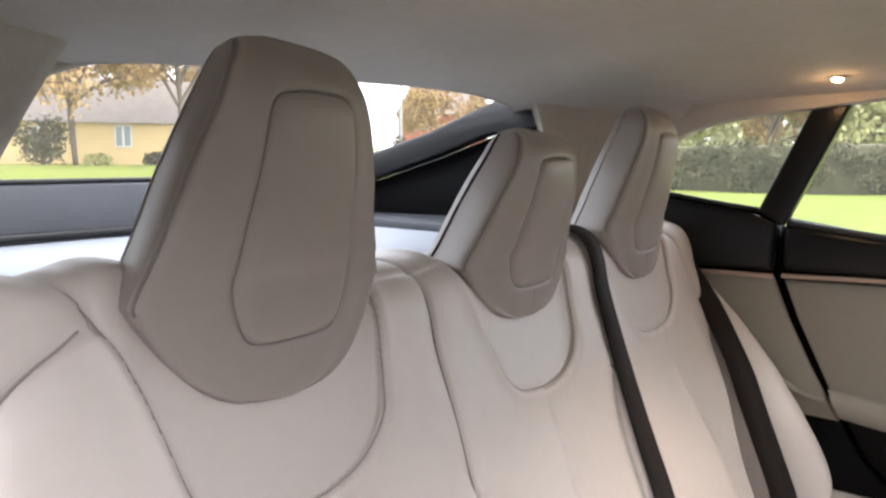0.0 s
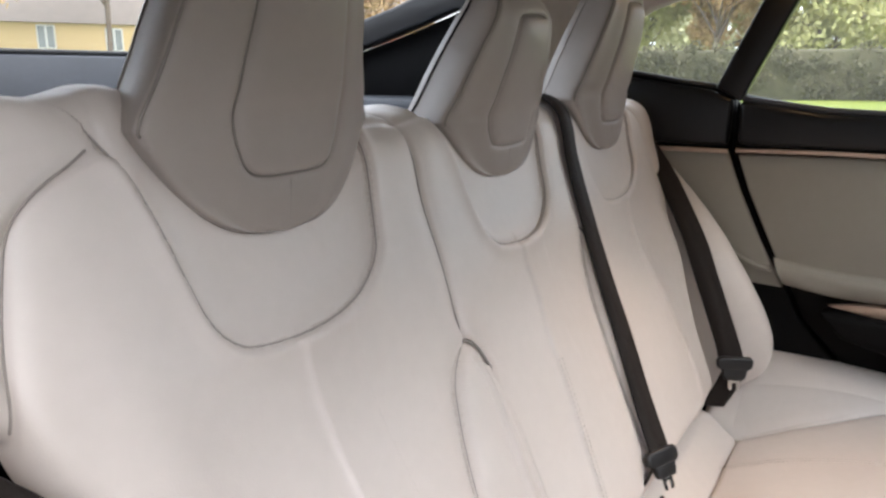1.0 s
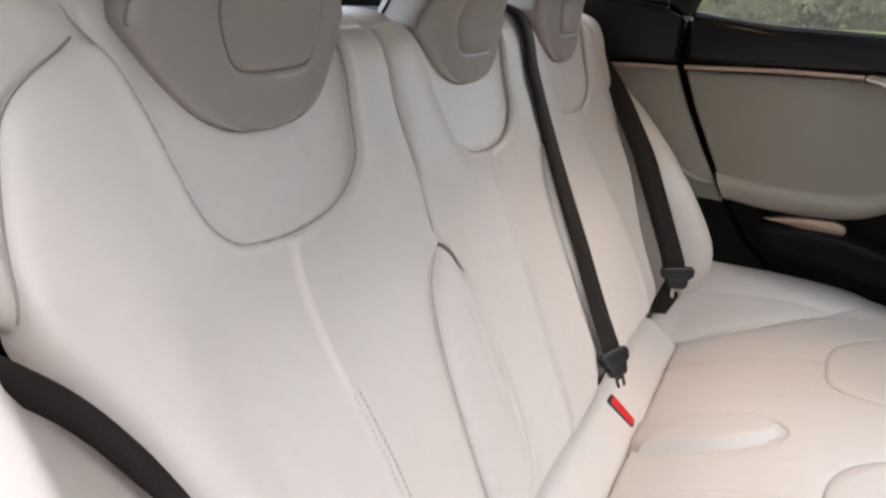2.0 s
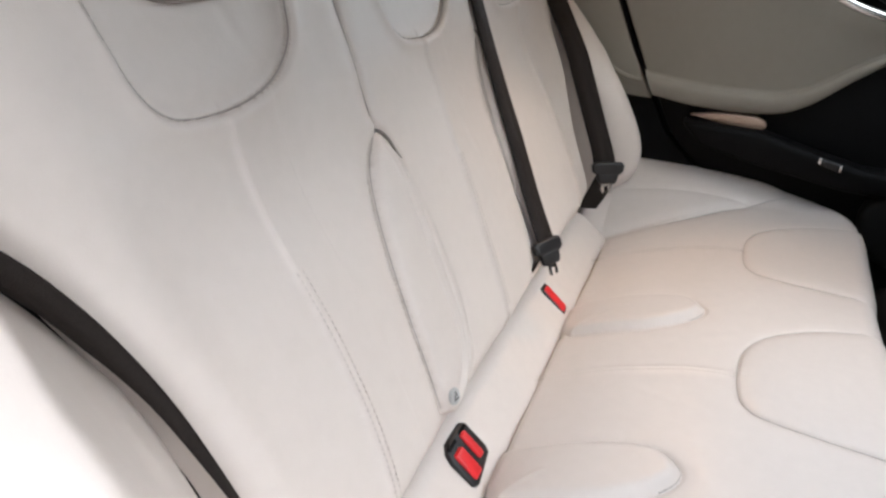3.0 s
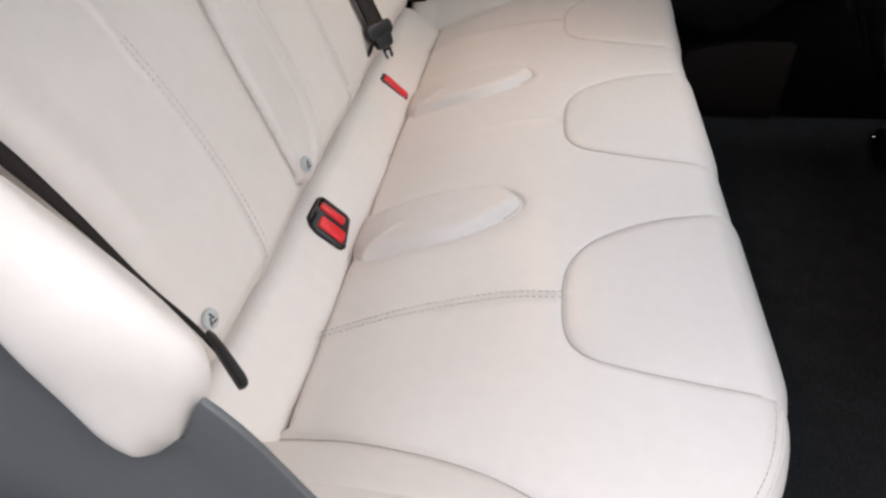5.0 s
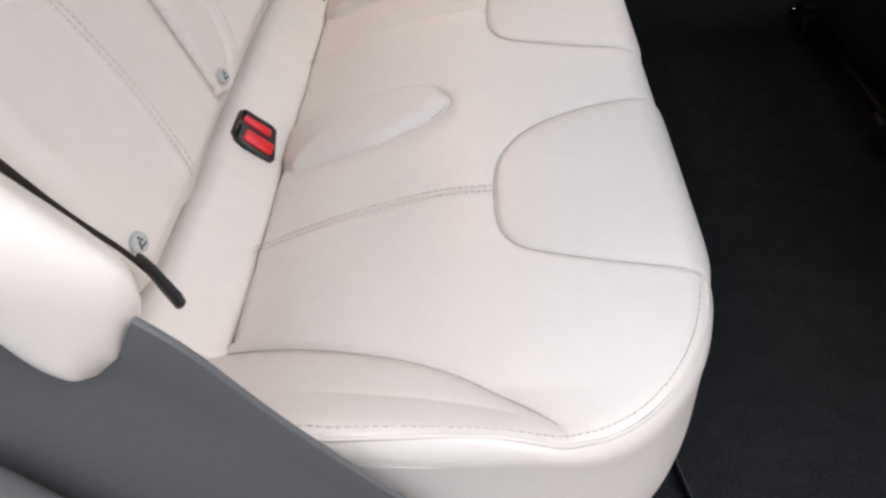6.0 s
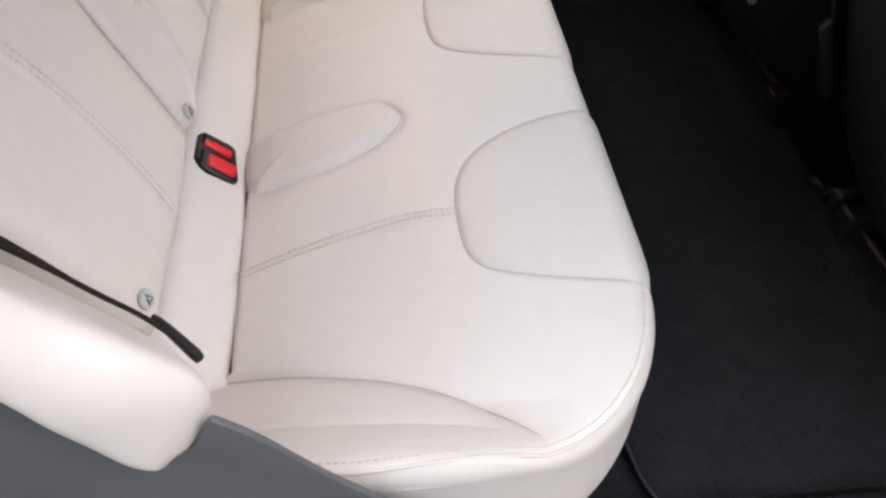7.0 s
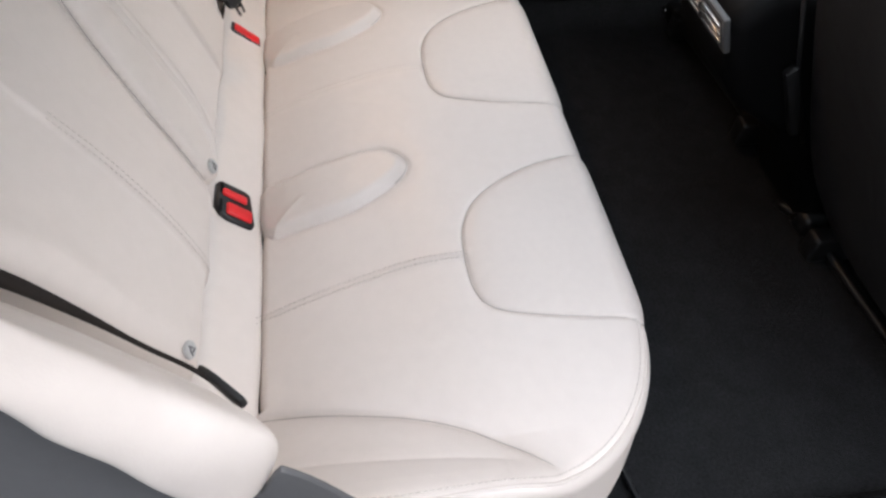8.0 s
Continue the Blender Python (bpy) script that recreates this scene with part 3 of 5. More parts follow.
    for c in (-0.372, 0.372):
        disp += 0.007 * np.exp(-((x - c) / 0.20) ** 2 - ((zq - 0.48) / 0.12) ** 2)
        disp -= 0.006 * np.exp(-((x - c) / 0.12) ** 2 - ((zq - 0.65) / 0.07) ** 2)
        disp += 0.011 * np.exp(-((np.abs(x - c) - 0.175) / 0.040) ** 2 - ((zq - 0.62) / 0.16) ** 2)
    disp += 0.010 * np.exp(-(x / 0.09) ** 2 - ((zq - 0.56) / 0.15) ** 2)
    disp += 0.009 * np.exp(-((x + 0.496) / 0.022) ** 2 - ((zq - 0.884) / 0.016) ** 2)
    for i in range(30):
        cx, cz, an = random.uniform(-0.55, 0.55), random.uniform(0.42, 0.80), random.uniform(0, 3.1)
        a = (x - cx) * math.cos(an) + (zq - cz) * math.sin(an)
        b = -(x - cx) * math.sin(an) + (zq - cz) * math.cos(an)
        disp += random.choice((-1, 1)) * 0.0008 * np.exp(-(a / 0.035) ** 2 - (b / 0.009) ** 2)
    P = P + N * disp[..., None]
    N = facing(P, False)
    cen = (Q[:-1, :-1] + Q[1:, 1:]) / 2
    marks = np.where(cen[..., 0] > np.interp(cen[..., 1], split[::-1, 1], split[::-1, 0], left=-0.22), 1, 0)
    for i, line in enumerate(pockets):
        marks[within(cen, line)] = 2 + i
    for i, line in enumerate(lenses):
        marks[within(cen, line)] = 5 + i
    near_rest = thing("backrest", "cream leather backrest of the single rear seat", "car seat", (-0.4, 0.1, 0.35))
    far_rest = thing("backrest", "cream leather double backrest for centre and outer seat", "car seat", (0.2, 0.1, 0.35))
    owner = {0: near_rest, 1: far_rest, 2: near_rest, 3: far_rest, 4: far_rest, 5: near_rest, 6: far_rest}
    names = {0: "backrest_cover", 1: "backrest_cover", 2: "collar_panel", 3: "collar_panel", 4: "collar_panel", 5: "side_channel", 6: "side_channel"}
    for k, data in pieces(P, N, False, marks).items():
        part(names[k], data, CREAM if k < 2 else CREAM_SMOOTH, owner[k])
    # closed back, so that the boot stays dark
    for rest, x0, x1 in ((near_rest, -0.60, -0.19), (far_rest, -0.18, 0.60)):
        part("back_panel", slab([(x0, 0.345), (x1, 0.345), (x1, 0.86), (x0, 0.86)], 0.345, 0.36, "y", 0.004), BLACK_SOFT, rest)
    # Tubes along the grooves and hoods carry their shade as a darker colour.
    for i, line in enumerate(pockets):
        keep = line[line[:, 1] < 0.918]
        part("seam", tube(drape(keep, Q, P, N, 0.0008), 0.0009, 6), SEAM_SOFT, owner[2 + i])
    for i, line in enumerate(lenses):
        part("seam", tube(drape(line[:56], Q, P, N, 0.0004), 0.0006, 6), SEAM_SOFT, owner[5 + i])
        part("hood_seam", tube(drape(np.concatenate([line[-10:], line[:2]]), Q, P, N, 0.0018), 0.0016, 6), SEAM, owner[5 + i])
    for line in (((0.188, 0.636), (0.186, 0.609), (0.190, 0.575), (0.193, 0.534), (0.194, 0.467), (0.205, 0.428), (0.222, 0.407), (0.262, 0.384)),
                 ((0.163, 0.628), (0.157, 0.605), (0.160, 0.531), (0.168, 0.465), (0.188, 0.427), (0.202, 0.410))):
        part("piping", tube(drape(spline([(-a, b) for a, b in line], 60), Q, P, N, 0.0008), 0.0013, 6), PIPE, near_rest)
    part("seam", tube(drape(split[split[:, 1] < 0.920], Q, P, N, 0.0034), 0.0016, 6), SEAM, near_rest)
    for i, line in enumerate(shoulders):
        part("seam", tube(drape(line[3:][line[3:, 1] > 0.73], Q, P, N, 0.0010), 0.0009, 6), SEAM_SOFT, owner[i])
    for i, line in enumerate(ridges):
        pts = drape(line[line[:, 1] > 0.385], Q, P, N, 0.0006)
        rest = (near_rest, far_rest, far_rest)[i]
        low = pts[pts[:, 2] < 0.60]
        for off in (-0.0035, 0.0045):
            part("stitching", dashes(low + np.array([off, 0, 0]), r=0.0005), THREAD, rest)
    return near_rest, far_rest, (Q, P, N)


NEAR_REST, FAR_REST, SKIN = build_backrest()


# ---- headrests ----
def build_headrest(cx, parent, tall=1.0, label=""):
    zs = np.concatenate([0.808 + 0.045 * np.linspace(0, 1, 60) ** 3, np.linspace(0.854, 1.05, 100), 1.05 + 0.0355 * np.sin(np.linspace(0, math.pi / 2, 34))[1:]])
    upper = curve_of([0.870, 0.884, 0.891, 0.897, 0.912, 0.945, 0.985, 1.030, 1.055, 1.071, 1.080, 1.0855],
                     [0.1140, 0.1205, 0.1235, 0.1225, 0.1172, 0.1048, 0.093, 0.0755, 0.0635, 0.051, 0.036, 0.003])
    width = lambda v: np.where(v < 0.891, 0.1235 * np.maximum((v - 0.8079) / 0.0831, 0) ** 0.345, upper(v))
    seam_y = curve_of([0.80, 0.815, 0.85, 0.895, 0.92, 0.95, 0.985, 1.03, 1.055, 1.071, 1.0855], [0.226, 0.228, 0.234, 0.238, 0.231, 0.223, 0.213, 0.203, 0.205, 0.214, 0.240])
    bulge = curve_of([0.80, 0.812, 0.83, 0.86, 0.90, 0.95, 1.00, 1.03, 1.06, 1.0855], [0.004, 0.008, 0.013, 0.020, 0.026, 0.026, 0.023, 0.019, 0.014, 0.001])
    deep = curve_of([0.80, 0.88, 0.95, 1.02, 1.05, 1.070, 1.0855], [0.075, 0.078, 0.078, 0.070, 0.058, 0.042, 0.003])
    m = 240
    P = np.zeros((len(zs), m, 3))
    for i, z in enumerate(zs):
        w, ys, b, dp = float(width(z)), float(seam_y(z)), float(bulge(z)), float(deep(z))
        wr = w * 0.80
        ring = spline([(0, ys - b), (w * 0.45, ys - b * 0.86), (w * 0.80, ys - b * 0.42), (w * 0.97, ys - 0.004), (w * 1.0, ys + dp * 0.08), (w * 0.93, ys + dp * 0.45), (wr, ys + dp * 0.88),
                       (wr * 0.75, ys + dp), (0, ys + dp * 1.05), (-wr * 0.75, ys + dp), (-wr, ys + dp * 0.88), (-w * 0.93, ys + dp * 0.45), (-w * 1.0, ys + dp * 0.08), (-w * 0.97, ys - 0.004),
                       (-w * 0.80, ys - b * 0.42), (-w * 0.45, ys - b * 0.86)], m + 1, closed=True)[:-1]
        P[i, :, 0], P[i, :, 1] = ring[:, 0], ring[:, 1]
        P[i, :, 2] = 0.808 + (z - 0.808) * tall
    front = P[:, :, 1] < (seam_y(zs) + 0.0005)[:, None]
    Q = np.stack([P[:, :, 0], np.repeat(zs[:, None], m, 1)], -1)
    half = [(0.028, 1.0395), (0.039, 1.034), (0.044, 1.019), (0.048, 0.992), (0.054, 0.950), (0.0595, 0.908), (0.0585, 0.890), (0.052, 0.869), (0.043, 0.857), (0.026, 0.8535)]
    inset = spline([(0, 1.0415)] + half + [(0, 0.853)] + [(-a, b) for a, b in half[::-1]], 160, closed=True) + np.array([0.004, 0])
    closed = np.concatenate([P, P[:, :1]], 1)
    N = facing(closed, False)
    N[:, 0] = N[:, -1] = (lambda v: v / (np.linalg.norm(v, axis=-1, keepdims=True) + 1e-9))(N[:, 0] + N[:, -1])
    Q = np.concatenate([Q, Q[:, :1]], 1)
    front = np.concatenate([front, front[:, :1]], 1)
    g = gap(Q, inset)
    inn = within(Q, inset) & front
    disp = np.where(inn, 0.003 * (1 - np.exp(-g / 0.008)), 0.0) - np.where(front, 0.0030 * np.exp(-(g / 0.0022) ** 2) + 0.001 * np.exp(-(g / 0.008) ** 2), 0)
    w_row = width(zs)[:, None]
    ys_row = seam_y(zs)[:, None]
    side = np.hypot(np.abs(closed[:, :, 0]) - w_row * 0.988, closed[:, :, 1] - ys_row + 0.001)
    ok = (zs > 0.880)[:, None] & (zs < 1.075)[:, None]
    disp -= np.where(ok, 0.0020 * np.exp(-(side / 0.0018) ** 2), 0)
    out = closed + N * disp[..., None] * -1.0 * (1 if N[60, 0, 1] > 0 else -1)
    N2 = facing(out, False)
    flip = N2[60, 0, 1] > 0
    if flip:
        N2 = -N2
    N2[:, 0] = N2[:, -1] = (N2[:, 0] + N2[:, -1]) / 2
    out[..., 0] += cx
    cen = (Q[:-1, :-1] + Q[1:, 1:]) / 2
    marks = np.where(within(cen, inset) & front[:-1, :-1], 1, 0)
    got = pieces(out, N2, flip, marks)
    head = part("headrest", got[0], CREAM_SHADED, parent, label)
    part("inset_panel", got[1], CREAM_SHADED, head)
    zt = lambda v: 0.808 + (v - 0.808) * tall
    frow = lambda v: np.array([np.interp(abs(a), [0, 0.45 * width(q), 0.8 * width(q), 0.97 * width(q)], [seam_y(q) - bulge(q), seam_y(q) - bulge(q) * 0.86, seam_y(q) - bulge(q) * 0.42, seam_y(q) - 0.004]) for a, q in v])
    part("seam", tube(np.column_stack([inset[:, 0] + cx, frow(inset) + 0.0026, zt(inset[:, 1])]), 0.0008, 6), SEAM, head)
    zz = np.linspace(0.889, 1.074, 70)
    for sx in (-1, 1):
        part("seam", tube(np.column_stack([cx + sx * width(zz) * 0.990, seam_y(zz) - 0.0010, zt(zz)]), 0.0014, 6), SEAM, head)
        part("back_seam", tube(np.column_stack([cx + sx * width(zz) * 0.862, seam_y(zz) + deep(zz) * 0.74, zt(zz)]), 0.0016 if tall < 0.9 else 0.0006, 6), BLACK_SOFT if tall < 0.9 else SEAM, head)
    tuck = np.linspace(0.849, 0.816, 12)
    part("tuck_seam", tube(np.column_stack([np.full(12, cx), seam_y(tuck) - bulge(tuck) + 0.0002, zt(tuck)]), 0.0005, 5), SEAM_SOFT, head)
    # dark tube painting the contact shade where the headrest meets the collar
    meet = []
    for j in np.where(np.abs(np.linspace(0, 1, m, endpoint=False) - 0.5) > 0.20)[0]:
        q = out[:110, j]
        skin_y = np.array([np.interp(a, SKIN[1][:, k, 0], SKIN[1][:, k, 1]) for a, k in zip(q[:, 0], np.searchsorted(PROFILE[:CREST, 1], q[:, 2]).clip(0, CREST - 1))])
        ahead = q[:, 1] - skin_y
        i = np.where((ahead[:-1] > 0) & (ahead[1:] <= 0))[0]
        if len(i):
            i = i[-1]
            f = ahead[i] / (ahead[i] - ahead[i + 1])
            meet.append(q[i] + (q[i + 1] - q[i]) * f)
    meet = np.array(sorted(meet, key=lambda v: v[0]))
    for _ in range(6):
        meet[1:-1] = (meet[:-2] + 2 * meet[1:-1] + meet[2:]) / 4
    part("contact_shade", tube(spline(meet[::3], 200), 0.0013, 6), SEAM, head)
    return head


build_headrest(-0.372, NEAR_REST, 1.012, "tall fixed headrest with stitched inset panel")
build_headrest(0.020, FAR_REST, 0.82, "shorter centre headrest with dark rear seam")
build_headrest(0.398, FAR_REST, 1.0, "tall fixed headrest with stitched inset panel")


# ---- side bolsters beside the backrest ----
LOBE = curve_of([-0.074, -0.068, -0.060, -0.047, -0.030, -0.012, 0.0, 0.018, 0.03, 0.05, 0.08, 0.12], [0.588, 0.562, 0.534, 0.508, 0.497, 0.508, 0.527, 0.561, 0.595, 0.632, 0.682, 0.750])


def build_bolster(sx, outer, crest_of, rim_of, swell, soft, tuck_in):
    """A padded side piece: an inner face toward the backrest, a rounded crest and an outer rim."""
    n, m = 110, 80
    P = np.zeros((n, m, 3))
    for i, u in enumerate(np.linspace(0, 1, n)):
        for j, v in enumerate(np.linspace(0, 1, m)):
            low = 0.335 + (0.170 if sx < 0 else 0.09) * max(0, min(1, (u - 0.36) / 0.36)) ** 1.2
            z = low + (0.80 - low) * v
            inner = float(half_back(z)) + 0.006
            crest, rim = float(crest_of(max(z, 0.33))), float(rim_of(max(z, 0.33)))
            back = float(back_y(max(z, 0.38))) + (0.045 if sx < 0 else 0.05)
            reach = swell if swell < 0.3 else swell - inner
            if u < 0.40:
                k = 1 - u / 0.40
                y = crest + (back - crest) * k ** soft
                xx = inner + reach * (1 - k)
            elif u < 0.86:
                k = (u - 0.40) / 0.46
                if sx < 0:
                    y = crest + (rim - crest) * (1 - math.cos(k * math.pi / 2)) ** 0.9
                    xx = inner + reach + (outer - inner - reach) * math.sin(k * math.pi / 2)
                else:
                    y = crest + (rim - crest) * k ** 2.2
                    xx = inner + reach + (outer - inner - reach) * k
            else:
                k = (u - 0.86) / 0.14
                if sx < 0:
                    y = rim + 0.014 * math.sin(k * math.pi / 2)
                    xx = outer - 0.034 * (1 - math.cos(k * math.pi / 2))
                else:
                    y = rim + 0.07 * k
                    xx = outer + 0.003 * math.sin(k * math.pi) - 0.024 * k
            tuck = max(0, 1 - v / 0.10)
            y += tuck_in * (1 - math.sqrt(max(0, 1 - tuck ** 2)))
            if sx < 0:
                c = max(0, min(1, (z - float(LOBE(y)) + 0.004) / 0.034))
                xx = min(xx, 0.700 + 0.037 * math.sqrt(1 - (1 - c) ** 2))
            P[i, j] = (sx * xx, y, z)
    for _ in range(18 if sx < 0 else 5):
        P[1:-1, :] = (P[:-2, :] + 2 * P[1:-1, :] + P[2:, :]) / 4
    N = facing(P)
    X, Z = P[..., 0], P[..., 2]
    folds = 0.0006 * np.sin(95 * (Z + 0.9 * np.abs(X))) * np.exp(-((Z - 0.60) / 0.07) ** 2) + 0.0007 * np.sin(60 * (Z - 1.3 * np.abs(X)) + 1.0) * np.exp(-((Z - 0.68) / 0.08) ** 2)
    P = P + N * folds[..., None]
    N = facing(P)
    flip = N[n // 2, m // 2, 1] > 0
    th = thing("side_bolster", "cream leather side bolster beside the backrest", "car seat", (sx * 0.65, 0.1, 0.35), group="side bolsters")
    cut = int(n * 0.80)
    part("bolster_cover", (P[:cut + 1].reshape(-1, 3), quads(cut + 1, m, flip).reshape(-1, 4)), CREAM, th)
    part("outer_rim", (P[cut:].reshape(-1, 3), quads(n - cut, m, flip).reshape(-1, 4)), CREAM, th)
    return th


FAR_CREST = curve_of([0.32, 0.345, 0.39, 0.45, 0.53, 0.62, 0.69, 0.735, 0.80], [0.02, 0.0, -0.036, -0.040, -0.003, 0.060, 0.128, 0.178, 0.24])
NEAR_CREST = curve_of([0.32, 0.40, 0.46, 0.50, 0.53, 0.56, 0.59, 0.62, 0.65, 0.69, 0.735, 0.80], [0.02, -0.005, -0.026, -0.046, -0.059, -0.062, -0.042, -0.015, 0.010, 0.040, 0.068, 0.106])
NEAR_RIM = curve_of([0.32, 0.48, 0.505, 0.52, 0.54, 0.57, 0.605, 0.65, 0.70, 0.75, 0.80], [0.03, -0.028, -0.022, -0.010, 0.002, 0.020, 0.032, 0.046, 0.060, 0.078, 0.115])
build_bolster(-1, 0.737, NEAR_CREST, NEAR_RIM, 0.698, 1.15, 0.010)
build_bolster(1, 0.694, FAR_CREST, lambda z: FAR_CREST(z) + 0.05, 0.066, 2.6, 0.040)


# ================= seat belts and buckles =================
def tongue(parent, at, lean, spin=0.0, yaw=0.0, size=1.0):
    """The black sliding head of a belt, wide at the slot, with its body and steel tongue."""
    m = Matrix.Translation(at) @ pose(0, 0, 0, 0, 0, yaw) @ pose(0, 0, 0, lean, spin, 0) @ Matrix.Scale(size, 4)
    bm = slab([(-0.036, 0.006), (-0.030, 0.013), (0.030, 0.013), (0.036, 0.006), (0.034, -0.008), (0.026, -0.014), (-0.026, -0.014), (-0.034, -0.008)], -0.008, 0.008, "y", 0.005, 3)
    bm.transform(m)
    head = part("tongue_head", bm, BLACK, parent)
    bm = slab([(-0.025, -0.010), (0.025, -0.010), (0.022, -0.026), (0.018, -0.034), (-0.018, -0.034), (-0.022, -0.026)], -0.007, 0.007, "y", 0.004, 3)
    bm.transform(m)
    part("tongue_body", bm, BLACK, head)
    bm = slab([(-0.012, -0.030), (0.012, -0.030), (0.012, -0.050), (0.009, -0.054), (0.004, -0.054), (0.004, -0.040), (-0.004, -0.040), (-0.004, -0.054), (-0.009, -0.054), (-0.012, -0.050)], -0.0012, 0.0012, "y", 0.0004, 1)
    bm.transform(m)
    part("tongue", bm, CHROME, head, "bright steel tongue")
    return head


def build_belts():
    # centre belt: over the top beside the headrest, straight down to its tongue
    belt = thing("seat_belt", "dark brown centre seat belt hanging down the backrest", "seat belt", (0.2, 0.1, 0.4), group="rear seat belts")
    c = spline([(0.126, 0.030, 0.428), (0.146, 0.063, 0.486), (0.165, 0.100, 0.563), (0.181, 0.138, 0.640), (0.201, 0.180, 0.730), (0.214, 0.212, 0.810), (0.220, 0.223, 0.850), (0.225, 0.236, 0.878), (0.230, 0.260, 0.895), (0.233, 0.290, 0.900), (0.235, 0.33, 0.90)], 90)
    part("webbing", ribbon(c, np.column_stack([np.full(90, 0.0235), np.linspace(-0.004, 0.003, 90), np.zeros(90)])), WEB, belt)
    tongue(belt, (0.120, 0.026, 0.424), -26, 0, -25, 0.82)
    part("loop", ribbon(spline([(0.098, 0.030, 0.415), (0.094, 0.040, 0.385), (0.100, 0.055, 0.345)], 12), np.tile([0.014, 0, 0], (12, 1))), WEB, belt)
    # far outer belt
    belt = thing("seat_belt", "dark brown outer seat belt lying against the bolster", "seat belt", (0.55, 0.1, 0.4), group="rear seat belts")
    c = spline([(0.672, 0.33, 0.90), (0.668, 0.28, 0.86), (0.655, 0.235, 0.80), (0.634, 0.185, 0.74), (0.606, 0.142, 0.68), (0.572, 0.105, 0.63), (0.548, 0.078, 0.58), (0.534, 0.048, 0.515), (0.526, 0.022, 0.455), (0.522, 0.012, 0.425)], 90)
    part("webbing", ribbon(c, np.tile([-0.010, 0.0205, 0.004], (90, 1))), WEB, belt)
    tongue(belt, (0.520, 0.006, 0.424), -10, 0, -62, 0.9)
    part("loop", ribbon(spline([(0.522, 0.006, 0.41), (0.512, 0.018, 0.375), (0.505, 0.035, 0.34)], 12), np.tile([0.008, -0.019, 0], (12, 1))), WEB, belt)
    # near outer belt, sinking edgewise into the gap
    belt = thing("seat_belt", "dark brown outer seat belt tucked beside the near bolster", "seat belt", (-0.58, 0.05, 0.4), group="rear seat belts")
    c = spline([(-0.690, 0.200, 0.775), (-0.655, 0.182, 0.735), (-0.618, 0.168, 0.692), (-0.592, 0.150, 0.645), (-0.571, 0.126, 0.590), (-0.561, 0.094, 0.530), (-0.556, 0.060, 0.470), (-0.558, 0.030, 0.435), (-0.570, 0.006, 0.417), (-0.583, -0.010, 0.409)], 100)
    t = np.linspace(0, 1, 100)
    narrow = 0.72 - 0.54 * np.clip((t - 0.36) / 0.38, 0, 1)
    turn = np.clip((t - 0.25) / 0.3, 0, 1)
    a = np.column_stack([-(0.005 + 0.0055 * turn) * narrow, 0.004 * narrow, -(0.0125 - 0.009 * turn) * narrow])
    part("webbing", ribbon(c, a), WEB, belt)
    bm = slab([(-0.042, 0.003), (-0.02, 0.009), (0.012, 0.010), (0.018, 0.004), (0.015, -0.007), (-0.02, -0.004)], -0.004, 0.004, "x", 0.003, 3)
    bm.transform(Matrix.LocRotScale((-0.577, -0.004, 0.412), (Vector((-0.026, -0.030, -0.014))).to_track_quat("Y", "Z"), None))
    part("end_clip", bm, BLACK, belt, "glossy black belt end clip")


build_belts()


def build_buckles():
    slope = 41
    m = Matrix.Translation((-0.227, 0.0215, 0.3062)) @ pose(0, 0, 0, slope)
    b = thing("buckle_pair", "black twin seat belt buckle with red buttons", "buckle", (-0.22, 0.02, 0.3), group="belt buckles")
    bm = slab([(-0.033, -0.026), (-0.024, -0.030), (0.026, -0.022), (0.031, -0.014), (0.031, 0.024), (0.024, 0.029), (-0.016, 0.029), (-0.028, 0.022), (-0.033, 0.010)], -0.014, 0.006, "z", 0.004, 3)
    bm.transform(m)
    part("housing", bm, BLACK, b)
    for x0, x1, y0, y1 in ((-0.026, -0.006, -0.023, 0.015), (0.004, 0.0165, -0.015, 0.022)):
        bm = slab([(x0, y0), (x1, y0), (x1, y1), (x0, y1)], 0.002, 0.010, "z", 0.0035, 3)
        bm.transform(m)
        part("button", bm, RED, b, "bright red release button")
    for x0, x1 in ((-0.027, -0.004), (0.006, 0.026)):
        bm = slab([(x0 + 0.001, 0.021), (x1 - 0.001, 0.021), (x1 - 0.001, 0.0255), (x0 + 0.001, 0.0255)], 0.0055, 0.0068, "z", 0, 1)
        bm.transform(m)
        part("slot", bm, BLACK_SOFT, b)
    b = thing("buckle", "slim belt buckle with a red button sunk in leather", "buckle", (0.184, 0.02, 0.3), group="belt buckles")
    m = Matrix.Translation((0.178, 0.0185, 0.3050)) @ pose(0, 0, 0, slope)
    bm = slab([(-0.013, -0.030), (0.011, -0.030), (0.013, -0.023), (0.013, 0.027), (-0.011, 0.027), (-0.013, 0.020)], -0.010, 0.004, "z", 0.003, 3)
    bm.transform(m)
    part("housing", bm, BLACK, b)
    bm = slab([(-0.0100, -0.026), (0.0092, -0.026), (0.0100, 0.022), (-0.0092, 0.022)], 0.001, 0.0062, "z", 0.0025, 3)
    bm.transform(m)
    part("button", bm, RED, b, "bright red release button")


build_buckles()


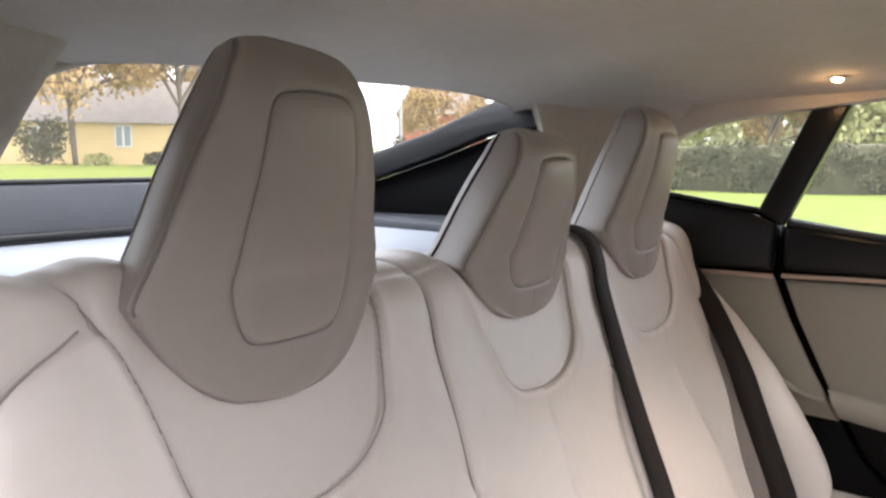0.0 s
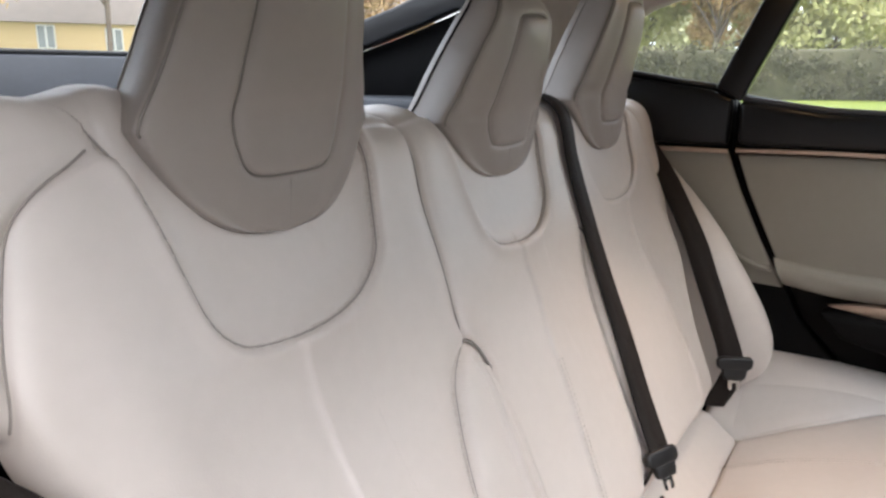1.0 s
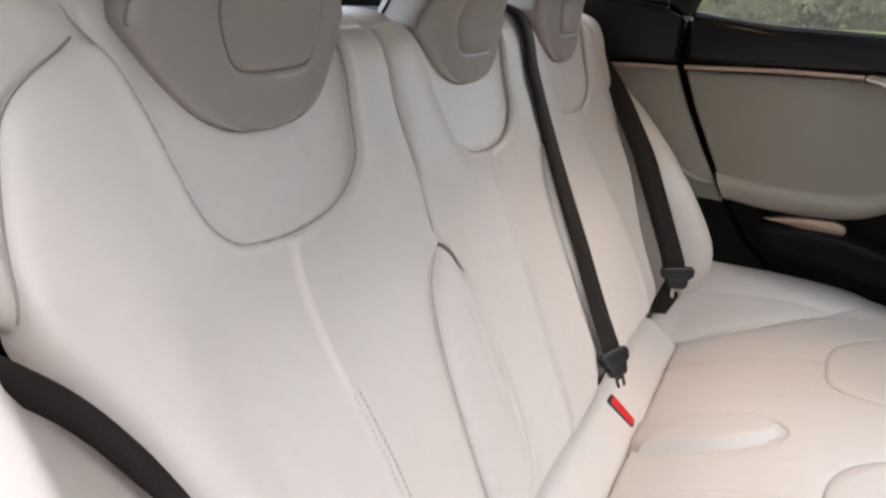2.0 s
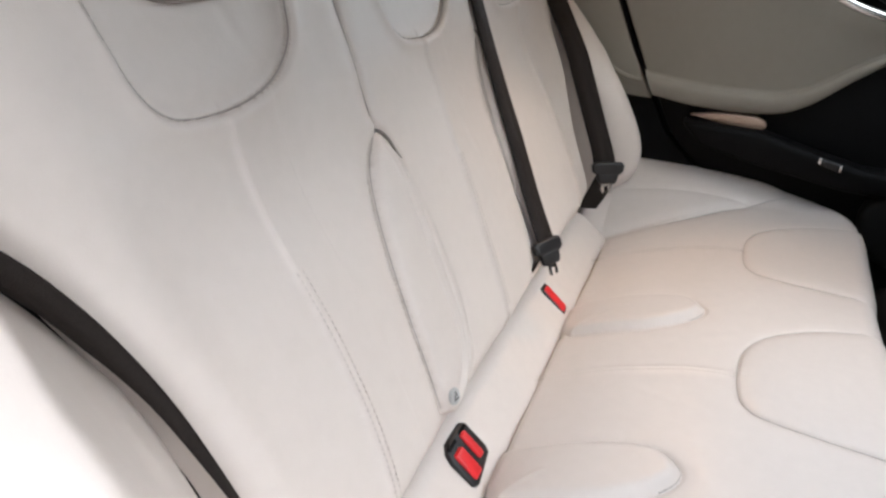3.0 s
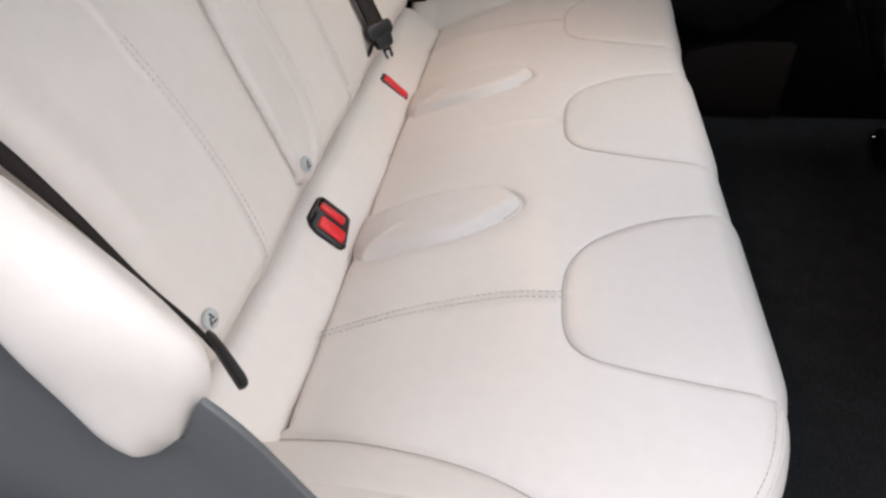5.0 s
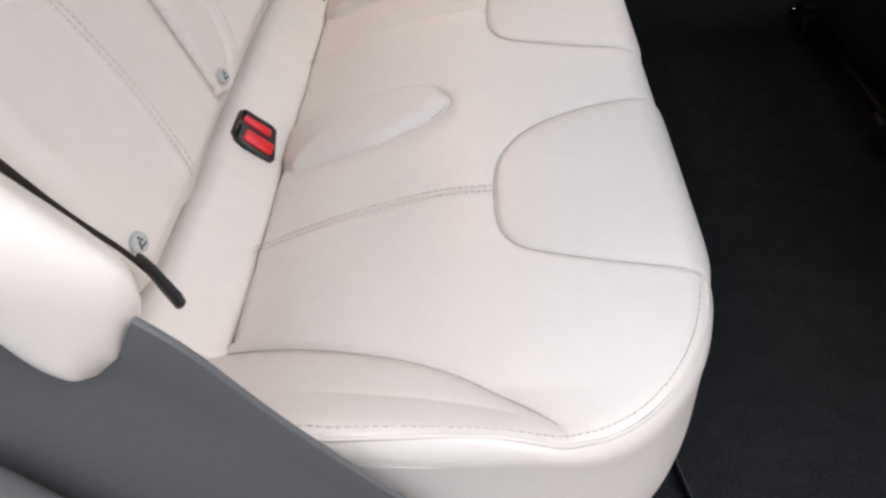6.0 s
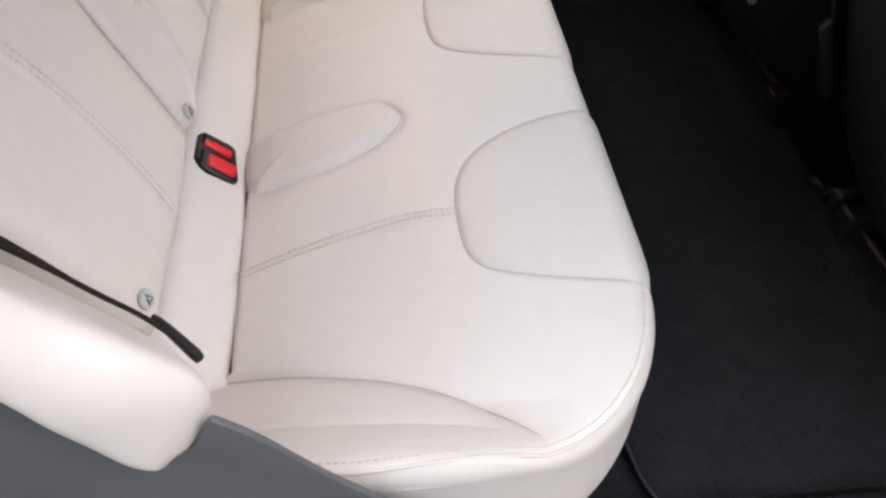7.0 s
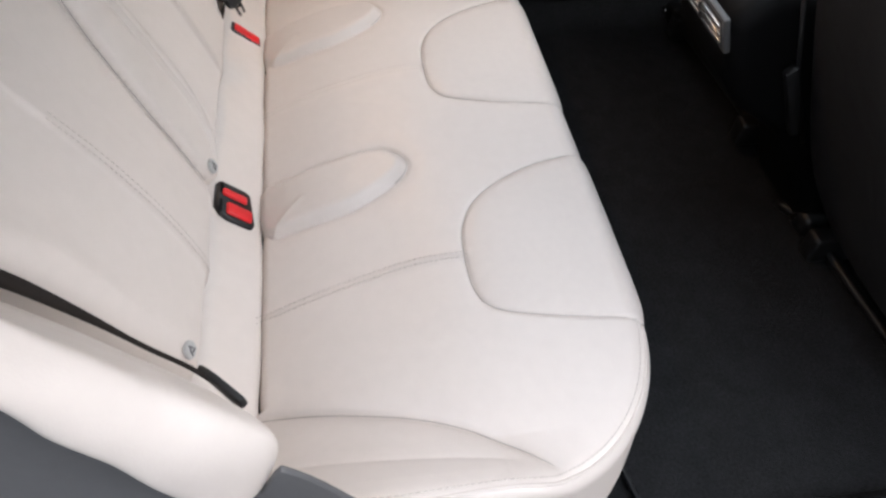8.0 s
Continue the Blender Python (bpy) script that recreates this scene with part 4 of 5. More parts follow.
def build_badge(x, z, group):
    """A child-seat anchor mark: a pale disc with printed strokes."""
    spot = drape(np.array([(x, z)] * 3), *SKIN, 0.0026)[1]
    lift = drape(np.array([(x, z)] * 3), *SKIN, 0.0126)[1] - spot
    tag = thing("anchor_badge", "round pale plastic child seat anchor badge on leather", "badge", tuple(spot), group=group)
    m = Matrix.Translation(spot) @ Vector(lift).to_track_quat("Z", "Y").to_matrix().to_4x4()
    bm = bmesh.new()
    bmesh.ops.create_cone(bm, cap_ends=True, segments=28, radius1=0.0098, radius2=0.0088, depth=0.0034)
    bmesh.ops.bevel(bm, geom=[e for e in bm.edges if e.calc_face_angle(0) > 0.6], offset=0.0008, segments=2, affect="EDGES")
    bm.transform(m)
    part("disc", smooth_bm(bm), BADGE, tag)
    for px, py, w, h, r in ((0.0015, 0.0025, 0.0020, 0.007, 25), (-0.002, -0.0015, 0.0020, 0.008, -20), (0.002, -0.0035, 0.006, 0.0018, 0)):
        bm = block((w, h, 0.0010), m @ Matrix.Translation((px, py, 0.0018)) @ pose(0, 0, 0, 0, 0, r), 0.0003, 1)
        part("print", bm, BADGE_INK, tag)


build_badge(-0.261, 0.4060, "anchor badges")
build_badge(-0.521, 0.409, "anchor badges")

# ================= car body round the seat =================
# floor and carpet
floor = thing("floor", "black carpeted footwell floor", "floor", (0, -0.8, 0), kind="structure")
n = 90
gx, gy = np.meshgrid(np.linspace(-0.74, 0.76, n), np.linspace(-2.2, 0.3, 150), indexing="ij")
gz = 0.004 * np.sin(gx * 9 + gy * 4) + 0.003 * np.sin(gy * 13 - gx * 5) + 0.05 * np.clip((np.abs(gx) - 0.58) / 0.12, 0, 1) ** 2
G = np.stack([gx, gy, gz - 0.004], -1)
part("carpet", (G.reshape(-1, 3), quads(n, 150, True).reshape(-1, 4)), CARPET, floor)
mat_rows = thing("floor_mat", "black ribbed rubber-edged floor mat", "floor mat", (-0.3, -0.75, 0))
rim = [(-0.30, -0.470), (-0.47, -0.490), (-0.532, -0.501), (-0.563, -0.506), (-0.588, -0.515), (-0.611, -0.532), (-0.622, -0.570), (-0.624, -0.61), (-0.624, -0.78), (-0.622, -0.99)]
part("mat", slab(rim + [(-0.60, -1.03), (-0.10, -1.03), (0.05, -0.92), (0.05, -0.60), (-0.10, -0.47)], 0.004, 0.014, "z", 0.004, 2), CARPET, mat_rows)
part("binding", tube(spline([(a, b, 0.0125) for a, b in rim], 60), 0.0045, 6), BLACK, mat_rows, "shiny black bound edge")
sill = thing("door_sill", "black plastic sill strip below the open door", "sill", (-0.66, -0.5, 0), kind="structure")
part("sill_cover", slab([(-0.78, -0.05), (-0.78, 0.06), (-0.70, 0.075), (-0.63, 0.055), (-0.60, 0.0), (-0.60, -0.05)], -1.0, -0.30, "y", 0.008, 2), BLACK, sill)

# near door jamb: pressed panels that follow the wheel arch forward and down
jamb = thing("door_jamb", "matt grey painted rear door jamb of the open doorway", "door jamb", (-0.72, 0.1, 0.4), kind="structure")
arch = [tuple(p) for p in spline([(-0.45, 0.0), (-0.35, 0.14), (-0.27, 0.25), (-0.20, 0.345), (-0.1545, 0.408), (-0.121, 0.457), (-0.088, 0.513), (-0.070, 0.537)], 40)]
part("inner_pressing", slab(arch + [(-0.0625, 0.545), (-0.057, 0.537), (-0.046, 0.513), (-0.021, 0.502), (0.012, 0.536), (0.042, 0.62), (0.070, 0.70), (0.115, 0.80), (0.18, 0.92), (0.27, 1.0), (0.62, 1.0), (0.62, -0.3), (-0.45, -0.3)], -0.719, -0.713, "x", 0.002, 2), GREY, jamb)
low = [(a + 0.135, b - 0.085) for a, b in arch]
part("flange", slab(low + [(0.085, 0.435), (0.12, 0.45), (0.17, 0.55), (0.24, 0.72), (0.32, 0.96), (0.62, 0.96), (0.62, -0.3), (-0.31, -0.3)], -0.760, -0.731, "x", 0.010, 3), GREY, jamb)

# headliner
def roof_z(x, y):
    crown = 1.172 - 0.010 * ((y + 0.5) / 0.6) ** 2 - (0.038 - 0.012 * np.clip(x / 0.3, 0, 1)) * np.clip((y - 0.05) / 0.45, 0, 1.2) ** 1.6
    return crown - 0.055 * np.abs(x / 0.68) ** 2.6


n, m = 70, 90
xs, ys = np.linspace(-0.72, 0.685, n), np.linspace(-0.37, 0.505, m)
X, Y = np.meshgrid(xs, ys, indexing="ij")
cut = np.where(X < 0, 0.26 * np.clip((-X - 0.24) / 0.30, 0, 1) ** 1.6, 0.12 * np.clip((X - 0.40) / 0.25, 0, 1) ** 1.5) * np.clip((Y + 0.2) / 0.7, 0, 1)
Z = roof_z(X, Y)
R3 = np.stack([X, Y + cut, Z], -1)
v = np.concatenate([R3.reshape(-1, 3), (R3 + [0, 0, 0.03]).reshape(-1, 3)])
f = [tuple(q) for q in quads(n, m, False).reshape(-1, 4)] + [tuple(q + n * m) for q in quads(n, m, True).reshape(-1, 4)]
loop = [i * m for i in range(n)] + [(n - 1) * m + j for j in range(1, m)] + [i * m + m - 1 for i in range(n - 2, -1, -1)] + list(range(m - 2, 0, -1))
f += [(i, j, j + n * m, i + n * m) for i, j in zip(loop, loop[1:] + loop[:1])]
tagged(part("ceiling", (v, f), LINER), "beige cloth headliner under the car roof", "headliner", kind="structure")

roof_window = thing("roof_window", "panoramic glass roof over the front seats", "roof window", (0, -1.2, 1.18), kind="structure")
rp = part("pane", slab([(-0.66, -2.0), (0.66, -2.0), (0.66, -0.36), (-0.66, -0.36)], 1.178, 1.184, "z", 0), GLASS, roof_window)
rp.visible_shadow = False
for sx in (-1, 1):
    part("rail", slab([(sx * 0.64, -2.0), (sx * 0.73, -2.0), (sx * 0.73, -0.36), (sx * 0.64, -0.36)], 1.13, 1.215, "z", 0.01), LINER, roof_window)

# reading lamp in the roof edge
lamp = thing("reading_lamp", "small lit warm reading lamp in the headliner", "lamp", (0.577, -0.02, 1.129))
bm = bmesh.new()
bmesh.ops.create_cone(bm, cap_ends=True, segments=24, radius1=0.011, radius2=0.0095, depth=0.005)
bm.transform(Matrix.Translation((0.577, -0.020, 1.1290)) @ pose(0, 0, 0, 0, 9, 0))
part("bezel", smooth_bm(bm), LINER, lamp)
bm = bmesh.new()
bmesh.ops.create_uvsphere(bm, u_segments=18, v_segments=10, radius=0.008)
bm.transform(Matrix.Translation((0.5765, -0.020, 1.1265)) @ Matrix.Diagonal((1, 1, 0.5, 1)))
part("lens", smooth_bm(bm, 90), LED, lamp, "glowing warm lens")
beam = bpy.data.lights.new("reading_lamp_light", "SPOT")
beam.energy, beam.shadow_soft_size, beam.color = 9.0, 0.012, (1.0, 0.61, 0.33)
beam.spot_size, beam.spot_blend = radians(86), 0.8
pl = new("reading_lamp_light", beam)
pl.matrix_world = look((0.571, -0.021, 1.115), (-0.08, -0.36, 0.33))

# parcel shelf and hatch
shelf = thing("parcel_shelf", "pale grey load cover behind the rear seats", "shelf", (0, 0.7, 0.85), kind="structure")
part("board", slab([(-0.62, 0.35), (0.62, 0.35), (0.60, 1.07), (-0.60, 1.07)], 0.845, 0.862, "z", 0.004), SHELF, shelf)
part("side_rest", slab([(0.34, 0.40), (0.66, 0.40), (0.62, 1.06), (0.44, 1.06)], 0.855, 0.880, "z", 0.008), SLATE, shelf, "dark grey cloth side rest")
hatch = thing("rear_hatch", "sloping rear hatch window with dark lower trim", "car hatch", (0, 1.0, 0.95), kind="structure")
part("lower_trim", slab([(1.03, 0.870), (1.045, 0.957), (1.09, 0.962), (1.14, 0.90), (1.14, 0.84), (1.03, 0.84)], -0.66, 0.66, "x", 0.006), SLATE, hatch, "slate grey plastic trim")
part("trim_seal", tube([(-0.62, 1.028, 0.874), (0, 1.028, 0.874), (0.62, 1.028, 0.874)], 0.007), BLACK, hatch)
part("glass_seal", tube([(-0.55, 1.05, 0.962), (0, 1.06, 0.963), (0.55, 1.05, 0.962)], 0.005), BLACK, hatch)
P, q4 = patch([[(-0.50, 0.50, 1.112), (0, 0.49, 1.128), (0.50, 0.50, 1.112)], [(-0.50, 0.80, 1.05), (0, 0.80, 1.06), (0.50, 0.80, 1.05)], [(-0.50, 1.06, 0.962), (0, 1.065, 0.964), (0.50, 1.06, 0.962)]], n=12, m=12)
pane = part("pane", (P.reshape(-1, 3), q4), GLARE_GLASS, hatch)
pane.visible_shadow = False
for sx in (-1, 1):
    part("side_trim", slab([(0.455, 1.062), (0.50, 1.100), (0.58, 1.118), (0.74, 1.062), (0.91, 1.016), (1.07, 0.968), (1.07, 0.925), (0.92, 0.955), (0.74, 1.005), (0.60, 1.050)], sx * 0.50, sx * 0.545, "x", 0.008, 3), BLACK, hatch, "black window side trim")
    part("side_wall", slab([(0.455, 1.062), (0.60, 1.052), (0.74, 1.007), (0.92, 0.957), (1.07, 0.93), (1.07, 0.864), (0.92, 0.864), (0.74, 0.864), (0.50, 0.90)], sx * 0.545, sx * 0.575, "x", 0.004), BLACK_SOFT, hatch)

# C-pillar cloth on both sides
for sx, nm, dx, dy, fy in ((-1, "pillar_trim_near", 0.0, 0.0, 0.0), (1, "pillar_trim_far", 0.075, -0.035, 0.08)):
    rows = [[(sx * 0.655, 0.14 + fy, 1.11), (sx * (0.60 + dx * 0.5), 0.32 + fy * 0.5, 1.12), (sx * (0.49 + dx), 0.45 + dy, 1.12), (sx * (0.385 + dx), 0.50 + dy, 1.115)],
            [(sx * 0.688, 0.20 + fy * 1.1, 1.045), (sx * (0.64 + dx * 0.4), 0.33 + fy * 0.5, 1.04), (sx * (0.53 + dx), 0.46 + dy, 1.04), (sx * (0.432 + dx), 0.50 + dy, 1.04)],
            [(sx * 0.700, 0.28 + fy, 0.95), (sx * (0.67 + dx * 0.2), 0.38 + fy * 0.3, 0.94), (sx * (0.57 + dx), 0.47 + dy, 0.94), (sx * (0.49 + dx), 0.50 + dy, 0.94)],
            [(sx * 0.705, 0.31 + fy, 0.85), (sx * 0.690, 0.40 + fy * 0.4, 0.85), (sx * (0.60 + dx), 0.48 + dy, 0.85), (sx * (0.53 + dx), 0.52 + dy, 0.85)]]
    post = tagged(part(nm, thick_patch(rows, 0.02, sx > 0, 30, 30), LINER), "beige cloth rear pillar trim", "pillar trim", kind="structure")
    if sx < 0:
        arc = [tuple(p) for p in spline([(-0.436, 0.99), (-0.429, 1.026), (-0.419, 1.050), (-0.403, 1.066), (-0.372, 1.084), (-0.344, 1.094), (-0.319, 1.100), (-0.277, 1.106)], 30)]
        part("corner_trim", slab(arc + [(-0.277, 1.15), (-0.50, 1.15), (-0.50, 0.99)], 0.56, 0.58, "y", 0.006, 3), LINER, post)


# far side: quarter trim, door, glass
def seam_line(gap_y):
    return [(a + gap_y, b) for a, b in ((-0.20, 0.30), (-0.143, 0.400), (-0.079, 0.462), (-0.045, 0.527), (0.008, 0.622), (0.050, 0.710), (0.080, 0.785), (0.076, 0.892))]


quarter = thing("quarter_trim", "dark rear quarter panel with beige leather insert", "side trim", (0.72, 0.2, 0.3), kind="structure")
back_edge = seam_line(0.006)
part("backing", slab([(0.42, 0.0)] + [(-0.194, 0.0)] + back_edge + [(0.126, 0.908), (0.29, 0.932), (0.42, 0.935)], 0.712, 0.745, "x", 0.004), BLACK_SOFT, quarter)
part("insert", slab(back_edge[3:7] + [(0.235, 0.783), (0.30, 0.783), (0.30, 0.53), (0.05, 0.53)], 0.700, 0.714, "x", 0.005, 3), CARD, quarter, "beige leather insert")
fold = spline([(0.700, 0.222, 0.772), (0.698, 0.172, 0.715), (0.697, 0.112, 0.640), (0.696, 0.062, 0.590), (0.696, 0.020, 0.568), (0.697, -0.016, 0.562)], 40)
part("insert_fold", tube(fold, 0.0055, 12), CARD, quarter, "soft raised fold along the beige insert")
part("belt_rail", slab([(0.086, 0.795), (0.082, 0.884), (0.126, 0.900), (0.29, 0.924), (0.40, 0.930), (0.40, 0.795)], 0.690, 0.714, "x", 0.010, 3), SATIN, quarter)
part("bright_strip", tube([(0.697, 0.086, 0.784), (0.697, 0.16, 0.784), (0.70, 0.26, 0.782)], 0.0045, 8), WOOD, quarter, "thin pale wood strip")

door = thing("door_far", "black rear door with beige leather card and window", "car door", (0.72, -0.4, 0.3), kind="structure")
fe = seam_line(-0.006)
part("panel", slab([(-0.206, 0.02)] + fe + [(-0.08, 0.868), (-0.5, 0.852), (-1.02, 0.84), (-1.02, 0.02)], 0.712, 0.745, "x", 0.004), BLACK_SOFT, door)
part("belt_rail", slab([(0.068, 0.798), (0.070, 0.882), (-0.08, 0.862), (-0.5, 0.846), (-1.0, 0.834), (-1.0, 0.74), (-0.42, 0.745), (-0.30, 0.797)], 0.684, 0.714, "x", 0.012, 3), SATIN, door)
card = [(a - 0.004, b) for a, b in ((-0.028, 0.560), (0.002, 0.622), (0.044, 0.710), (0.070, 0.780))] + [(-0.255, 0.786), (-0.34, 0.748), (-0.47, 0.715), (-0.50, 0.690), (-0.44, 0.655), (-0.386, 0.612), (-0.33, 0.566), (-0.275, 0.541), (-0.20, 0.535), (-0.12, 0.537), (-0.052, 0.545)]
part("card", slab(card, 0.697, 0.714, "x", 0.004, 3), CARD, door, "beige leather door card")
low_edge = [(-0.040, 0.540), (-0.12, 0.529), (-0.20, 0.527), (-0.275, 0.533), (-0.33, 0.557), (-0.386, 0.604), (-0.44, 0.647), (-0.49, 0.685)]
rise = [0.036, 0.036, 0.035, 0.033, 0.029, 0.022, 0.014, 0.006]
ledge = [[(x, y + r * k * lean, z + r * k) for (y, z), r, lean in zip(low_edge, rise, (0.55, 0.25, 0, 0, 0, 0, 0, 0))] for x, k in ((0.7000, 1.22), (0.6955, 1.06), (0.6870, 0.93), (0.6835, 0.72), (0.6850, 0.35), (0.6905, 0.06), (0.6990, -0.02))]
part("card_lip", thick_patch(ledge, 0.004, True, 40, 60), CARD, door, "rounded lower ledge of the beige card")
part("bright_strip", tube(spline([(0.694, 0.070, 0.787), (0.692, -0.10, 0.791), (0.690, -0.25, 0.789)], 20), 0.0045, 8), WOOD, door, "thin pale wood strip")
part("pull_handle", tube(spline([(0.690, -0.245, 0.789), (0.680, -0.27, 0.786), (0.672, -0.31, 0.768), (0.668, -0.36, 0.745), (0.672, -0.42, 0.728), (0.68, -0.48, 0.722)], 30), 0.009, 10), CHROME, door, "bright metal pull handle")
part("armrest", slab([(-0.105, 0.500), (-0.26, 0.497), (-0.33, 0.478), (-0.45, 0.452), (-0.62, 0.445), (-0.95, 0.452), (-0.95, 0.405), (-0.60, 0.395), (-0.42, 0.405), (-0.25, 0.432), (-0.15, 0.455)], 0.655, 0.714, "x", 0.012, 3), BLACK_SOFT, door)
part("wood_piece", slab([(-0.118, 0.508), (-0.16, 0.516), (-0.20, 0.520), (-0.245, 0.520), (-0.262, 0.514), (-0.268, 0.503), (-0.258, 0.494), (-0.225, 0.494), (-0.18, 0.499)], 0.686, 0.706, "x", 0.004, 2), mat("bronze_mesh", (0.60, 0.44, 0.33), 0.42, metal=0.5, vary=0.25, grain=0.4, scale=120, bump=0.5, bscale=500), door, "small bronze mesh inlay")
part("switch", block((0.012, 0.045, 0.014), Matrix.Translation((0.652, -0.39, 0.457)) @ pose(0, 0, 0, 15, 0, 0), 0.003), BLACK, door)
for yy, zz in ((-0.372, 0.463), (-0.410, 0.453)):
    part("switch_rim", block((0.003, 0.005, 0.012), Matrix.Translation((0.646, yy, zz)), 0.001), CHROME, door)
pocket = spline([(-0.47, 0.36), (-0.50, 0.40), (-0.60, 0.425), (-0.72, 0.43), (-0.725, 0.34), (-0.69, 0.28), (-0.62, 0.245), (-0.53, 0.26), (-0.485, 0.30)], 40, closed=True)[:-1]
part("pocket", slab([tuple(p) for p in pocket], 0.672, 0.714, "x", 0.014, 3), mat("black_pocket_trim", (0.007, 0.0065, 0.0065), 0.65, vary=0.3, grain=0.2, scale=15, bump=0.2, bscale=500, spec=0.2), door, "bulging black door pocket")
part("kick_panel", slab([(-0.50, 0.05), (-0.55, 0.20), (-0.66, 0.225), (-0.78, 0.225), (-0.78, 0.05)], 0.690, 0.714, "x", 0.010, 2), mat("brown_kick_panel", (0.018, 0.012, 0.010), 0.6, vary=0.2, bump=0.2, spec=0.2), door)

part("body_skin", slab([(0.42, -0.1), (-1.05, -0.1), (-1.05, 0.80), (0.06, 0.86), (0.10, 0.89), (0.42, 0.92)], 0.748, 0.765, "x", 0.004), BLACK_SOFT, quarter)
win = thing("window_far", "far side windows with black pillar between", "car window", (0.70, -0.2, 0.9), kind="structure")
part("pillar", slab([(0.034, 1.092), (0.117, 0.905), (0.070, 0.878), (-0.030, 1.098)], 0.688, 0.722, "x", 0.006, 3), SATIN, win)
for outline in ([(0.40, 0.93), (0.105, 0.90), (0.03, 1.10), (0.40, 1.10)], [(0.09, 0.87), (-1.0, 0.835), (-1.0, 1.12), (-0.02, 1.12)]):
    pn = part("pane", slab(outline, 0.712, 0.716, "x", 0), GLARE_GLASS, win)
    pn.visible_shadow = False
part("glass_seal", tube([(0.708, 0.40, 0.944), (0.708, 0.31, 0.936), (0.706, 0.20, 0.918), (0.704, 0.118, 0.907)], 0.005), BLACK, win)
part("glass_seal", tube([(0.700, 0.066, 0.884), (0.700, -0.08, 0.867), (0.700, -0.5, 0.850), (0.70, -1.0, 0.838)], 0.006), SLATE, win)
part("front_pillar", slab([(-1.0, 0.80), (-1.12, 0.80), (-1.10, 1.14), (-1.02, 1.14)], 0.68, 0.745, "x", 0.01), BLACK_SOFT, win)
part("top_rail", slab([(0.40, 1.0), (0.30, 1.015), (0.272, 1.038), (0.247, 1.053), (0.208, 1.066), (0.163, 1.0735), (0.108, 1.081), (0.023, 1.0885), (-0.035, 1.0945), (-0.10, 1.102), (-0.5, 1.13), (-1.1, 1.13), (-1.1, 1.17), (0.40, 1.17)], 0.672, 0.722, "x", 0.008), LINER, win, "beige cloth roof rail")

# front of the cabin
front = thing("cabin_front", "dark dashboard and closed front body", "car body", (0, -1.8, 0.4), kind="structure")
part("dashboard", slab([(-0.74, -0.05), (0.745, -0.05), (0.745, 0.78), (0.3, 0.82), (-0.3, 0.82), (-0.74, 0.78)], -2.1, -1.75, "y", 0.03), BLACK_SOFT, front)
part("near_front_side", slab([(-1.02, -0.05), (-2.1, -0.05), (-2.1, 0.82), (-1.02, 0.84)], -0.76, -0.72, "x", 0.01), BLACK_SOFT, front)
part("far_front_side", slab([(-1.02, -0.05), (-2.1, -0.05), (-2.1, 0.82), (-1.02, 0.84)], 0.712, 0.745, "x", 0.01), BLACK_SOFT, front)
part("near_pillar", slab([(-1.0, -0.05), (-1.10, -0.05), (-1.10, 1.16), (-1.0, 1.16)], -0.76, -0.70, "x", 0.01), BLACK_SOFT, front)
part("rear_closing", slab([(-0.74, -0.05), (0.745, -0.05), (0.745, 0.85), (-0.74, 0.85)], 0.385, 0.41, "y", 0.004), BLACK_SOFT, front)
part("roof_skin", slab([(-0.73, -0.37), (0.73, -0.37), (0.70, 0.45), (-0.70, 0.45)], 1.212, 1.225, "z", 0.004), BODY, front, "dark painted roof skin")


TINT = glass("tinted_glass", (0.80, 0.84, 0.83))
part("windscreen", slab([(-2.08, 0.80), (-2.06, 0.80), (-1.93, 1.19), (-1.95, 1.19)], -0.70, 0.70, "x", 0), TINT, front, "tinted windscreen")
for x0, x1 in ((-0.742, -0.738), (0.726, 0.730)):
    part("front_door_pane", slab([(-1.11, 0.82), (-2.0, 0.80), (-1.93, 1.15), (-1.11, 1.16)], x0, x1, "x", 0), TINT, front, "tinted front door pane")


